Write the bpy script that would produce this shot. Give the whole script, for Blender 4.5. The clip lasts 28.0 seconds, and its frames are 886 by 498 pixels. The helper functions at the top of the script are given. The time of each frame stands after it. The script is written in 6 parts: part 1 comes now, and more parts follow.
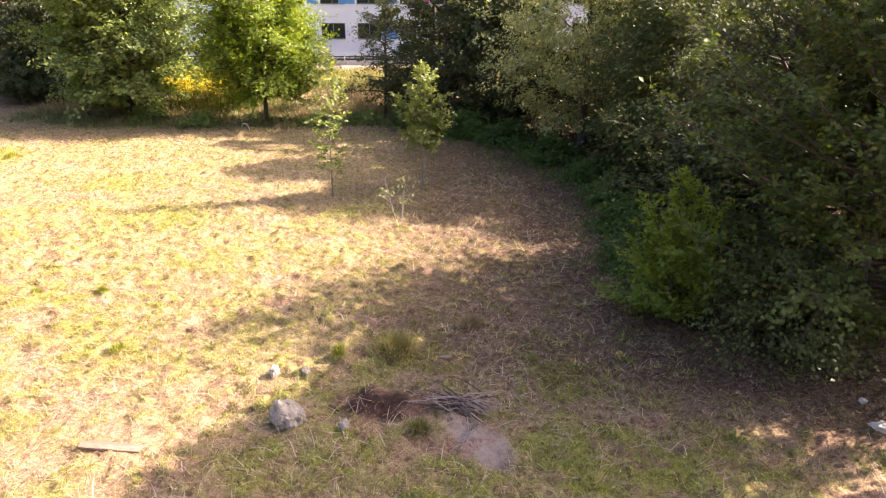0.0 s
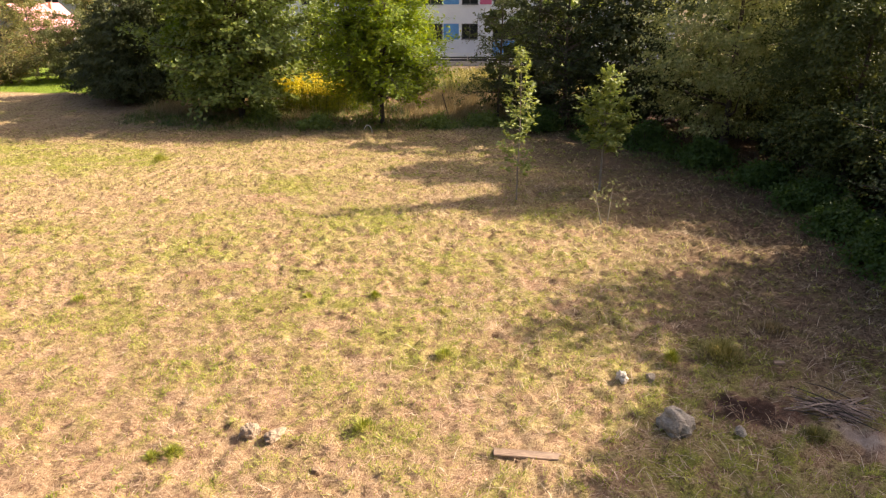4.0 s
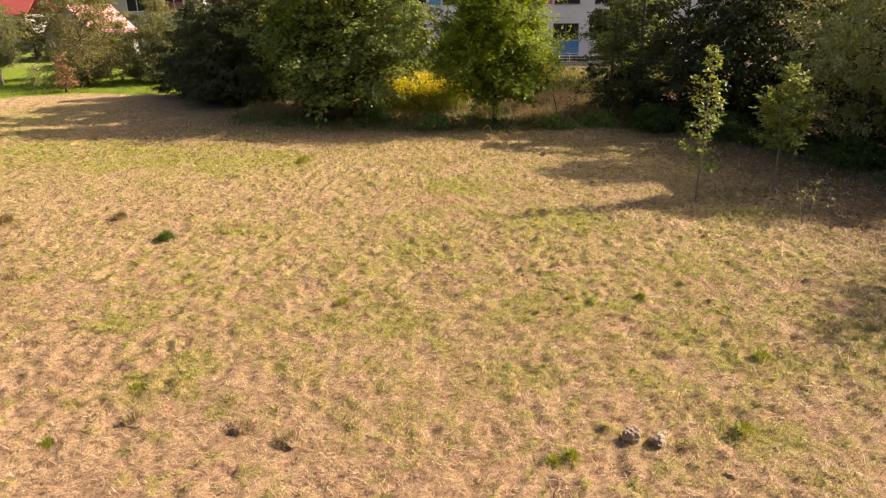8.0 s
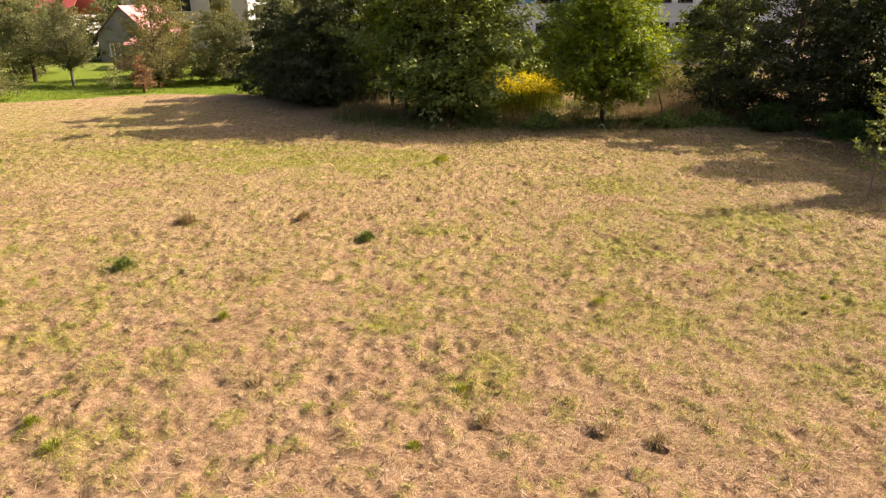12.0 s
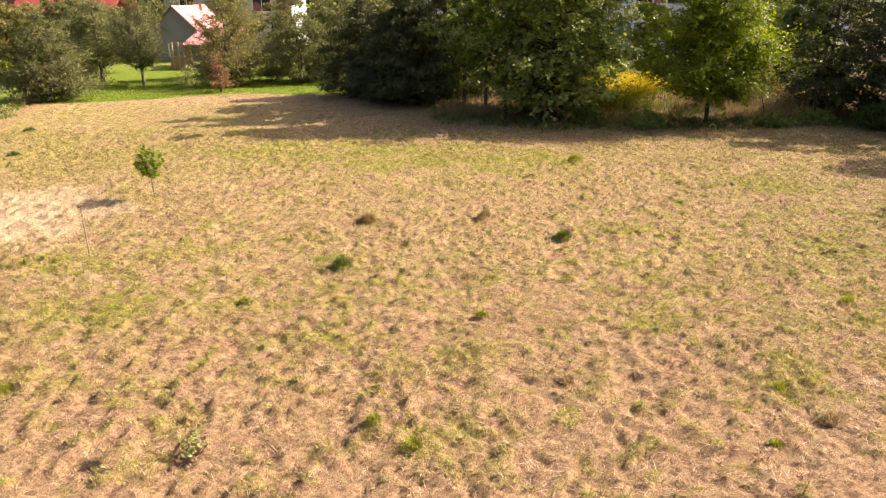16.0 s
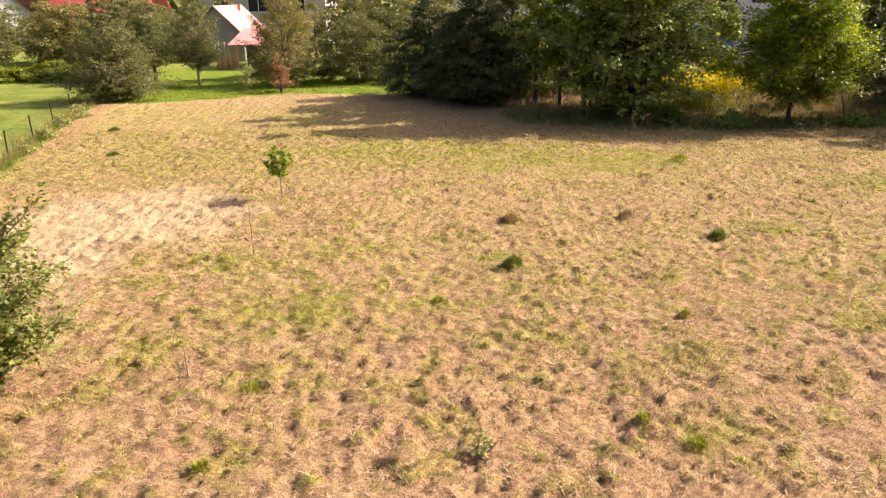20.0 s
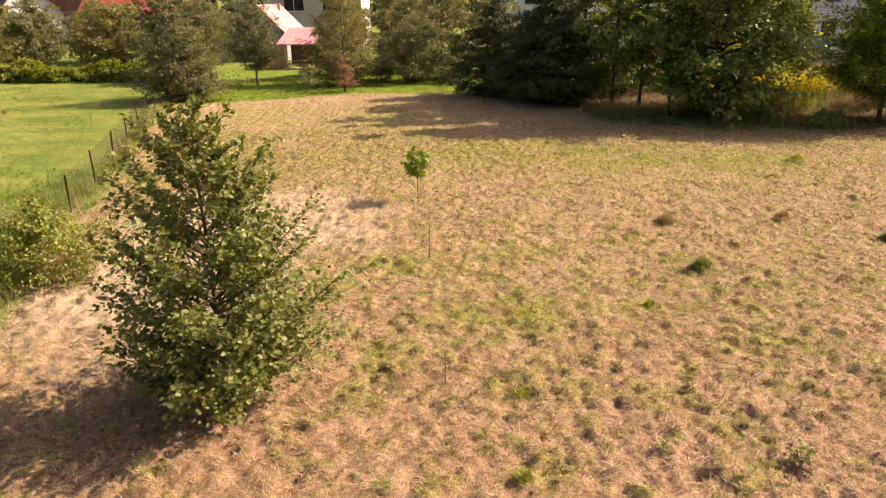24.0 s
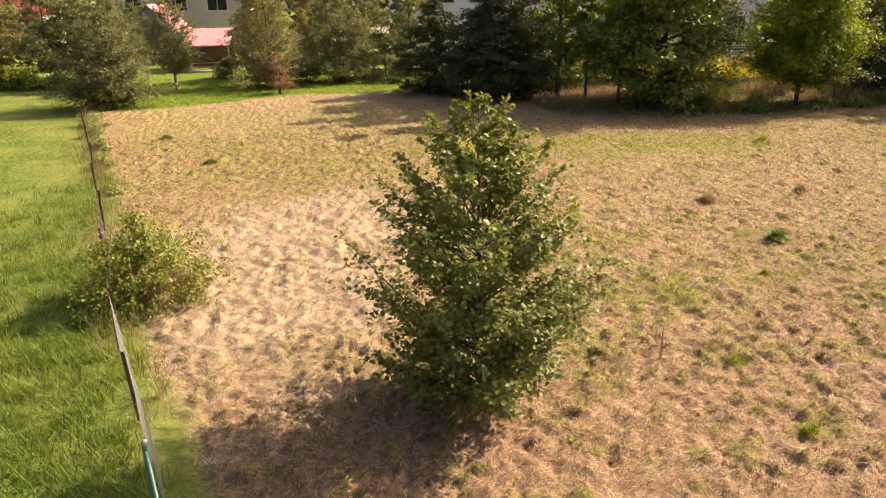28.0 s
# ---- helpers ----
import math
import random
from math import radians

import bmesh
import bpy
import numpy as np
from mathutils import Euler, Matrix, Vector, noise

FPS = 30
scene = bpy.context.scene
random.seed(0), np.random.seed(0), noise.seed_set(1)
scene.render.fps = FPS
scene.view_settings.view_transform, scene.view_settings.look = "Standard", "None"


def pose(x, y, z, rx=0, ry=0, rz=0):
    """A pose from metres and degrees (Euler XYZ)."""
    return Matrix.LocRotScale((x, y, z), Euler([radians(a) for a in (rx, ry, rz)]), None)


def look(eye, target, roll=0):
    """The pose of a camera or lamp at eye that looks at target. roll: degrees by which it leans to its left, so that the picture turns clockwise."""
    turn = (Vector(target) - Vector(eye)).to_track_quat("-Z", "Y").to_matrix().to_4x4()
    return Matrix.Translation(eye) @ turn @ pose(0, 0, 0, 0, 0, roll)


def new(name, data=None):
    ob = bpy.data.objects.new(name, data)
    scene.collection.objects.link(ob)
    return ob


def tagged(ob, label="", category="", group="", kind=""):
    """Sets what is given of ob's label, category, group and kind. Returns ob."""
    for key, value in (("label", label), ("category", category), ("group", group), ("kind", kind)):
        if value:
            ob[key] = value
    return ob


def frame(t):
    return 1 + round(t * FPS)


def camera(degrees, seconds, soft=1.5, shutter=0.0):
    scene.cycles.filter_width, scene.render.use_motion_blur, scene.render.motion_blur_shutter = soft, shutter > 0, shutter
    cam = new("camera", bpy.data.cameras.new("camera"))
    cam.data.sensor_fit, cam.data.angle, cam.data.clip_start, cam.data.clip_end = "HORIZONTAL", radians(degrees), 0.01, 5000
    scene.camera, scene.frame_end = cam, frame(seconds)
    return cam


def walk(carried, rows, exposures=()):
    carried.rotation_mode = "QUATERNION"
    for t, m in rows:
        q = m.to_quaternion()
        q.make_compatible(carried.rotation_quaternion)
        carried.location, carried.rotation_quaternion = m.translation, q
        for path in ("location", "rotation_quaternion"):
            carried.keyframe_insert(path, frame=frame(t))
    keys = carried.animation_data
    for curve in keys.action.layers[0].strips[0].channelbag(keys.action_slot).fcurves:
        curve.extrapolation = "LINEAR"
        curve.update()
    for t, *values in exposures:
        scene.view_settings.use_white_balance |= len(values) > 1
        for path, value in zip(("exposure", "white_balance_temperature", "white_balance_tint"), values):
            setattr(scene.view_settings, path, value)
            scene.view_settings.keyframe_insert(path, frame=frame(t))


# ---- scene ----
import functools

cam = camera(65.6, 28.0, 1.2)
METRES, EYE, TILT, LEAN, TURN = 40.0, 6.6, -20.2, 0.0, 0.0
ROWS = [
    (0.0, 0.0, 0.0, 0.0, 0.0, 0.0, -0.0),
    (0.5, -0.02, -0.0003, 0.0004, -0.0, -0.0, -0.01),
    (1.0, -0.0401, -0.0002, 0.0009, 0.01, -0.01, -0.01),
    (1.5, -0.06, -0.0001, 0.0013, 0.02, -0.03, -0.0),
    (2.0, -0.0801, 0.0001, 0.0017, 0.03, -0.03, 0.0),
    (2.5, -0.1002, 0.0002, 0.0021, 0.05, -0.04, -0.01),
    (3.0, -0.1201, -0.0, 0.0026, 0.06, -0.05, 0.01),
    (3.5, -0.1399, 0.0002, 0.0028, 0.06, -0.04, 0.03),
    (5.5, -0.2179, 0.0021, 0.0032, 0.14, -0.01, 0.08),
    (6.0, -0.2371, 0.0026, 0.0034, 0.16, -0.02, 0.11),
    (6.5, -0.256, 0.0029, 0.0036, 0.19, -0.02, 0.12),
    (7.0, -0.275, 0.0029, 0.0037, 0.22, -0.01, 0.15),
    (7.5, -0.294, 0.0029, 0.0036, 0.24, 0.0, 0.17),
    (8.0, -0.3125, 0.0032, 0.0038, 0.28, -0.01, 0.19),
    (8.5, -0.3314, 0.004, 0.0041, 0.28, -0.02, 0.19),
    (9.0, -0.3502, 0.0044, 0.0043, 0.3, -0.01, 0.22),
    (9.5, -0.3686, 0.0047, 0.0046, 0.31, -0.02, 0.25),
    (10.0, -0.387, 0.0054, 0.0048, 0.32, -0.01, 0.26),
    (10.5, -0.4056, 0.0058, 0.0047, 0.33, -0.01, 0.28),
    (11.0, -0.4238, 0.0062, 0.0045, 0.34, -0.02, 0.28),
    (11.5, -0.4412, 0.0066, 0.0043, 0.36, -0.0, 0.28),
    (12.0, -0.4589, 0.0063, 0.0044, 0.37, -0.01, 0.3),
    (12.5, -0.4764, 0.0068, 0.0042, 0.4, 0.0, 0.29),
    (14.5, -0.5493, 0.0065, 0.0048, 0.41, 0.02, 0.3),
    (15.0, -0.5675, 0.0061, 0.0046, 0.43, 0.01, 0.29),
    (15.5, -0.5849, 0.0059, 0.0043, 0.44, 0.02, 0.29),
    (16.0, -0.6009, 0.0057, 0.0042, 0.45, 0.01, 0.29),
    (16.5, -0.6162, 0.0059, 0.004, 0.47, 0.03, 0.3),
    (17.0, -0.6309, 0.0058, 0.004, 0.46, 0.03, 0.29),
    (17.5, -0.6449, 0.0057, 0.0039, 0.48, 0.02, 0.3),
    (18.0, -0.6589, 0.0053, 0.0038, 0.47, 0.03, 0.31),
    (18.5, -0.6724, 0.0051, 0.0037, 0.48, 0.03, 0.31),
    (19.0, -0.6857, 0.0052, 0.0041, 0.49, 0.03, 0.32),
    (19.5, -0.699, 0.0047, 0.0044, 0.5, 0.02, 0.32),
    (20.0, -0.713, 0.0036, 0.0042, 0.51, 0.01, 0.31),
    (20.5, -0.7261, 0.0038, 0.0039, 0.52, 0.02, 0.3),
    (22.5, -0.7819, 0.0055, 0.0057, 0.55, -0.03, 0.31),
    (23.0, -0.7983, 0.0067, 0.0062, 0.56, -0.03, 0.32),
    (23.5, -0.8158, 0.0077, 0.0066, 0.57, -0.04, 0.32),
    (24.0, -0.8344, 0.0085, 0.007, 0.5, -0.05, 0.33),
    (24.5, -0.8536, 0.0093, 0.0076, 0.36, -0.06, 0.4),
    (25.0, -0.8735, 0.0103, 0.0081, -0.37, -0.1, 0.65),
    (25.5, -0.8941, 0.0118, 0.0088, -1.17, -0.09, 0.96),
    (26.0, -0.9143, 0.0126, 0.0091, -2.1, -0.12, 1.28),
    (26.5, -0.9352, 0.0133, 0.0091, -4.1, -0.19, 2.05),
    (27.0, -0.9565, 0.0145, 0.0094, -6.59, -0.29, 2.95),
    (27.5, -0.9779, 0.0161, 0.0097, -8.91, -0.43, 3.79),
    (28.0, -0.9993, 0.0177, 0.0101, -11.04, -0.59, 4.59),
]
walk(cam, [(t, pose(0, 0, EYE, TILT, LEAN, TURN) @ pose(METRES * x, METRES * y, METRES * z, 90 + pitch, roll, yaw)) for t, x, y, z, yaw, pitch, roll in ROWS],
     exposures=[(0.0, 1.94, 5980, 25), (2.0, 1.5, 6130, 18), (5.0, 1.02, 6450, 16), (8.0, 0.74, 6640, 16), (12.0, 0.74, 6620, 16), (16.0, 0.87, 6550, 16), (20.0, 0.88, 6600, 16), (24.0, 0.67, 6800, 20), (28.0, 0.72, 6750, 18)])

# ---- sky and sun ----
SUN_EL, SUN_AZ = 36.5, 73.5   # degrees above the horizon; degrees from +y towards +x
world = bpy.data.worlds.new("sky")
scene.world = world
world.use_nodes = True
wn = world.node_tree.nodes
sky = wn.new("ShaderNodeTexSky")
sky.sky_type = "NISHITA"
sky.sun_disc = False
sky.sun_elevation, sky.sun_rotation = radians(SUN_EL), radians(SUN_AZ)
sky.dust_density, sky.ozone_density = 7.0, 0.1
wn["Background"].inputs["Strength"].default_value = 0.09
world.node_tree.links.new(sky.outputs[0], wn["Background"].inputs["Color"])
sun_data = bpy.data.lights.new("sun", "SUN")
sun_data.energy, sun_data.angle, sun_data.color = 5.0, radians(0.55), (1.0, 0.86, 0.64)
sun = new("sun", sun_data)
sun_way = Vector((math.sin(radians(SUN_AZ)) * math.cos(radians(SUN_EL)), math.cos(radians(SUN_AZ)) * math.cos(radians(SUN_EL)), math.sin(radians(SUN_EL))))
sun.matrix_world = look(sun_way * 100, (0, 0, 0))

# ---- materials ----


def nodes_of(name):
    m = bpy.data.materials.new(name)
    m.use_nodes = True
    nt = m.node_tree
    return m, nt.nodes, nt.links, nt.nodes["Principled BSDF"]


def ramp(nodes, stops):
    r = nodes.new("ShaderNodeValToRGB")
    while len(r.color_ramp.elements) < len(stops):
        r.color_ramp.elements.new(0.5)
    for e, (p, c) in zip(r.color_ramp.elements, stops):
        e.position, e.color = p, (*c, 1)
    return r


def noise_node(nodes, links, scale, detail=4, rough=0.6, stretch=None, turn=0.0):
    co = nodes.new("ShaderNodeNewGeometry")
    n = nodes.new("ShaderNodeTexNoise")
    n.inputs["Scale"].default_value, n.inputs["Detail"].default_value, n.inputs["Roughness"].default_value = scale, detail, rough
    if stretch:
        mp = nodes.new("ShaderNodeMapping")
        mp.inputs["Scale"].default_value = stretch
        mp.inputs["Rotation"].default_value = (0, 0, radians(turn))
        links.new(co.outputs["Position"], mp.inputs[0])
        links.new(mp.outputs[0], n.inputs["Vector"])
    else:
        links.new(co.outputs["Position"], n.inputs["Vector"])
    return n


def mixc(nodes, links, fac, a, b, mode="MIX"):
    m = nodes.new("ShaderNodeMix")
    m.data_type, m.blend_type = "RGBA", mode
    for sock, val in ((m.inputs[0], fac), (m.inputs[6], a), (m.inputs[7], b)):
        if isinstance(val, (int, float)):
            sock.default_value = val
        elif isinstance(val, tuple):
            sock.default_value = (*val, 1)
        else:
            links.new(val, sock)
    return m.outputs[2]


def leaf_mat(name, stops, through_light=0.35, rough=0.5, tint=0.5, vary=0.55):
    """Leaves: colour differs from leaf to leaf and from spray to spray; light shines through."""
    m, n, l, p = nodes_of(name)
    geo = n.new("ShaderNodeNewGeometry")
    r = ramp(n, stops)
    big = noise_node(n, l, 0.9, 2)
    add = n.new("ShaderNodeMath")
    add.operation = "MULTIPLY_ADD"
    add.inputs[1].default_value, add.inputs[2].default_value = tint, -tint * 0.5
    l.new(big.outputs[0], add.inputs[0])
    own = n.new("ShaderNodeMath")
    own.operation = "MULTIPLY_ADD"
    own.inputs[1].default_value, own.inputs[2].default_value = vary, 0.5 - vary * 0.5
    l.new(geo.outputs["Random Per Island"], own.inputs[0])
    s = n.new("ShaderNodeMath")
    l.new(own.outputs[0], s.inputs[0])
    l.new(add.outputs[0], s.inputs[1])
    l.new(s.outputs[0], r.inputs[0])
    l.new(r.outputs[0], p.inputs["Base Color"])
    p.inputs["Roughness"].default_value = rough
    p.inputs["Specular IOR Level"].default_value = 0.4
    tr = n.new("ShaderNodeBsdfTranslucent")
    hs = n.new("ShaderNodeHueSaturation")
    hs.inputs["Hue"].default_value, hs.inputs["Saturation"].default_value, hs.inputs["Value"].default_value = 0.485, 1.15, 1.5
    l.new(r.outputs[0], hs.inputs["Color"])
    l.new(hs.outputs[0], tr.inputs[0])
    mx = n.new("ShaderNodeMixShader")
    mx.inputs[0].default_value = through_light
    l.new(p.outputs[0], mx.inputs[1])
    l.new(tr.outputs[0], mx.inputs[2])
    l.new(mx.outputs[0], n["Material Output"].inputs[0])
    return m


def plain_mat(name, a, b, scale=3.0, rough=0.7, metal=0.0, bump=0.2, fine=25.0, stretch=None):
    """Two tones mixed at two scales, with fine relief."""
    m, n, l, p = nodes_of(name)
    n1, n2 = noise_node(n, l, scale, 5, 0.6, stretch), noise_node(n, l, fine, 3, 0.7, stretch)
    mixv = n.new("ShaderNodeMath")
    mixv.operation = "MULTIPLY_ADD"
    mixv.inputs[1].default_value = 0.5
    l.new(n2.outputs[0], mixv.inputs[0])
    half = n.new("ShaderNodeMath")
    half.operation = "MULTIPLY"
    half.inputs[1].default_value = 0.5
    l.new(n1.outputs[0], half.inputs[0])
    l.new(half.outputs[0], mixv.inputs[2])
    r = ramp(n, [(0.36, a), (0.64, b)])
    l.new(mixv.outputs[0], r.inputs[0])
    l.new(r.outputs[0], p.inputs["Base Color"])
    p.inputs["Roughness"].default_value, p.inputs["Metallic"].default_value = rough, metal
    bp = n.new("ShaderNodeBump")
    bp.inputs["Strength"].default_value, bp.inputs["Distance"].default_value = bump, 0.02
    l.new(mixv.outputs[0], bp.inputs["Height"])
    l.new(bp.outputs[0], p.inputs["Normal"])
    return m


def blade_mat(name, stops, through_light=0.25):
    return leaf_mat(name, stops, through_light, 0.6, 0.6, 0.9)


M_ALDER = leaf_mat("alder_leaf", [(0.0, (0.085, 0.115, 0.027)), (0.5, (0.172, 0.205, 0.05)), (1.0, (0.345, 0.36, 0.115))], 0.32, 0.48)
M_MAPLE = leaf_mat("maple_leaf", [(0.0, (0.115, 0.16, 0.036)), (0.6, (0.22, 0.275, 0.064)), (1.0, (0.37, 0.41, 0.11))], 0.3, 0.42)
M_ASH = leaf_mat("ash_leaf", [(0.0, (0.11, 0.17, 0.016)), (0.6, (0.215, 0.295, 0.026)), (1.0, (0.35, 0.41, 0.048))], 0.5, 0.5)
M_LIGHT = leaf_mat("young_leaf", [(0.0, (0.108, 0.172, 0.0231)), (0.6, (0.185, 0.257, 0.0347)), (1.0, (0.339, 0.386, 0.0693))], 0.52, 0.5)
M_SAPLING = leaf_mat("sapling_leaf", [(0.0, (0.12, 0.165, 0.035)), (0.6, (0.225, 0.27, 0.065)), (1.0, (0.39, 0.41, 0.13))], 0.36, 0.5)
M_DARK = leaf_mat("wood_leaf", [(0.0, (0.05, 0.07, 0.018)), (0.6, (0.09, 0.11, 0.026)), (1.0, (0.155, 0.16, 0.042))], 0.18, 0.66)
# green leaves with the deep shade inside the wood put into their colour
M_SHADED = leaf_mat("shaded_leaf", [(0.0, (0.03, 0.042, 0.012)), (0.6, (0.055, 0.068, 0.018)), (1.0, (0.095, 0.105, 0.03))], 0.1, 0.7)
M_GREY = leaf_mat("willow_leaf", [(0.0, (0.178, 0.211, 0.0753)), (0.6, (0.326, 0.345, 0.129)), (1.0, (0.563, 0.531, 0.237))], 0.3, 0.6)
M_HAZEL = leaf_mat("hazel_leaf", [(0.0, (0.045, 0.075, 0.012)), (0.6, (0.09, 0.13, 0.022)), (1.0, (0.19, 0.225, 0.048))], 0.36, 0.55)
M_SPRUCE = leaf_mat("spruce_needle", [(0.0, (0.045, 0.056, 0.018)), (0.6, (0.075, 0.088, 0.026)), (1.0, (0.125, 0.13, 0.04))], 0.12, 0.6)
M_APPLE = leaf_mat("apple_leaf", [(0.0, (0.107, 0.122, 0.0475)), (0.6, (0.176, 0.185, 0.0712)), (1.0, (0.288, 0.275, 0.123))], 0.42, 0.5)
M_RUSSET = leaf_mat("russet_leaf", [(0.0, (0.105, 0.125, 0.038)), (0.45, (0.2, 0.215, 0.065)), (0.65, (0.265, 0.235, 0.085)), (1.0, (0.42, 0.27, 0.13))], 0.4, 0.5, 0.6, 0.7)
M_WITHERED = leaf_mat("withered_leaf", [(0.0, (0.14, 0.095, 0.045)), (0.5, (0.28, 0.17, 0.085)), (1.0, (0.44, 0.28, 0.15))], 0.35, 0.6)
M_HEDGE = leaf_mat("hedge_leaf", [(0.0, (0.126, 0.156, 0.021)), (0.6, (0.238, 0.273, 0.0315)), (1.0, (0.392, 0.39, 0.0525))], 0.4, 0.5)
M_BRAMBLE = leaf_mat("bramble_leaf", [(0.0, (0.0892, 0.139, 0.0224)), (0.5, (0.208, 0.247, 0.0446)), (1.0, (0.446, 0.386, 0.0892))], 0.35, 0.5)
M_NETTLE = leaf_mat("nettle_leaf", [(0.0, (0.045, 0.085, 0.018)), (0.6, (0.08, 0.135, 0.024)), (1.0, (0.14, 0.2, 0.04))], 0.3, 0.55)
M_GOLD = leaf_mat("goldenrod_flower", [(0.0, (0.412, 0.38, 0.0384)), (0.6, (0.646, 0.558, 0.0384)), (1.0, (0.783, 0.715, 0.0896))], 0.35, 0.7)
M_STRAW = blade_mat("straw", [(0.0, (0.196, 0.131, 0.0588)), (0.5, (0.461, 0.352, 0.162)), (1.0, (0.725, 0.604, 0.323))], 0.2)
M_HAY = blade_mat("pinkish_hay", [(0.0, (0.155, 0.094, 0.054)), (0.5, (0.42, 0.285, 0.168)), (1.0, (0.73, 0.555, 0.37))], 0.2)
M_BLEACHED = blade_mat("bleached_hay", [(0.0, (0.32, 0.22, 0.14)), (0.5, (0.57, 0.42, 0.29)), (1.0, (0.81, 0.66, 0.5))], 0.2)
M_ROTTEN = blade_mat("rotten_hay", [(0.0, (0.09, 0.05, 0.028)), (0.5, (0.2, 0.12, 0.068)), (1.0, (0.36, 0.23, 0.13))], 0.15)
M_PALE = blade_mat("pale_hay", [(0.0, (0.29, 0.21, 0.125)), (0.5, (0.53, 0.415, 0.275)), (1.0, (0.73, 0.61, 0.45))], 0.2)
M_GRASS = blade_mat("short_grass", [(0.0, (0.12, 0.145, 0.02)), (0.5, (0.275, 0.3, 0.045)), (1.0, (0.49, 0.49, 0.115))], 0.35)
M_FIELD = blade_mat("meadow_grass", [(0.0, (0.075, 0.13, 0.013)), (0.5, (0.15, 0.22, 0.026)), (1.0, (0.29, 0.345, 0.07))], 0.4)
M_LAWN = blade_mat("lawn_grass", [(0.0, (0.08, 0.12, 0.012)), (0.5, (0.165, 0.235, 0.024)), (1.0, (0.3, 0.37, 0.06))], 0.4)
M_SEDGE = blade_mat("sedge", [(0.0, (0.07, 0.112, 0.028)), (0.5, (0.126, 0.182, 0.042)), (1.0, (0.28, 0.28, 0.084))], 0.3)
M_DRY = blade_mat("dry_tall_grass", [(0.0, (0.184, 0.149, 0.069)), (0.5, (0.31, 0.241, 0.115)), (1.0, (0.483, 0.38, 0.196))], 0.3)
M_RANK = blade_mat("rank_grass_blade", [(0.0, (0.14, 0.14, 0.04)), (0.5, (0.26, 0.24, 0.07)), (1.0, (0.42, 0.36, 0.14))], 0.35)
M_BARK = plain_mat("bark", (0.05, 0.038, 0.028), (0.13, 0.1, 0.075), 4, 0.9, 0, 0.8, 30, (1, 1, 0.25))
M_PALEBARK = plain_mat("pale_bark", (0.16, 0.13, 0.10), (0.32, 0.28, 0.23), 4, 0.85, 0, 0.6, 30, (1, 1, 0.3))
M_STONE = plain_mat("stone", (0.2, 0.155, 0.11), (0.54, 0.46, 0.36), 6, 0.9, 0, 1.0, 40)
M_DARKSTONE = plain_mat("dark_stone", (0.2, 0.14, 0.095), (0.46, 0.35, 0.24), 7, 0.9, 0, 1.0, 40)
M_WHITESTONE = plain_mat("white_stone", (0.4, 0.34, 0.27), (0.7, 0.62, 0.52), 8, 0.85, 0, 0.8, 40)
M_SOIL = plain_mat("crumbly_soil", (0.12, 0.075, 0.045), (0.36, 0.24, 0.145), 12, 0.95, 0, 1.0, 50)
M_TIMBER = plain_mat("weathered_timber", (0.17, 0.11, 0.075), (0.36, 0.255, 0.175), 5, 0.85, 0, 0.6, 40, (0.2, 1, 1))
M_STICK = plain_mat("dead_stick", (0.17, 0.11, 0.085), (0.56, 0.42, 0.33), 6, 0.9, 0, 0.5, 30)
M_RUST = plain_mat("rusty_steel", (0.06, 0.035, 0.025), (0.16, 0.085, 0.05), 8, 0.75, 0.3, 0.4, 60)
M_GREENSTEEL = plain_mat("green_painted_steel", (0.05, 0.13, 0.11), (0.11, 0.24, 0.2), 6, 0.45, 0.0, 0.15, 60)
M_WIRE = plain_mat("dull_wire", (0.03, 0.024, 0.02), (0.08, 0.065, 0.055), 20, 0.7, 0.3, 0.1, 80)
M_ZINC = plain_mat("zinc_wire", (0.25, 0.25, 0.24), (0.42, 0.42, 0.4), 20, 0.5, 0.6, 0.1, 80)
M_RENDER = plain_mat("white_render", (0.64, 0.67, 0.74), (0.77, 0.79, 0.85), 0.6, 0.85, 0, 0.1, 12)
M_GREYRENDER = plain_mat("grey_render", (0.25, 0.24, 0.255), (0.35, 0.335, 0.35), 0.7, 0.9, 0, 0.15, 12)
M_CREAM = plain_mat("cream_render", (0.44, 0.42, 0.41), (0.54, 0.52, 0.5), 0.7, 0.9, 0, 0.15, 12)
M_BLUE = plain_mat("blue_panel", (0.08, 0.24, 0.55), (0.12, 0.32, 0.66), 1.0, 0.4, 0, 0.05, 10)
M_TEAL = plain_mat("pink_panel", (0.5, 0.1, 0.22), (0.6, 0.14, 0.28), 1.0, 0.4, 0, 0.05, 10)
M_CONCRETE = plain_mat("concrete", (0.36, 0.34, 0.31), (0.52, 0.5, 0.46), 1.2, 0.9, 0, 0.3, 15)
M_PLINTH = plain_mat("dark_plinth", (0.05, 0.05, 0.055), (0.1, 0.1, 0.105), 1.5, 0.8, 0, 0.2, 15)
M_FRAME = plain_mat("grey_window_frame", (0.1, 0.1, 0.11), (0.16, 0.16, 0.17), 3, 0.5, 0, 0.05, 30)
M_WHITEFRAME = plain_mat("white_frame", (0.7, 0.7, 0.68), (0.8, 0.8, 0.78), 3, 0.5, 0, 0.05, 30)
M_REDROOF = plain_mat("red_metal_roof", (0.36, 0.065, 0.055), (0.48, 0.11, 0.09), 0.8, 0.55, 0, 0.2, 12)
M_PINKROOF = plain_mat("faded_pink_roof", (0.62, 0.22, 0.24), (0.78, 0.38, 0.39), 0.9, 0.7, 0, 0.3, 12)
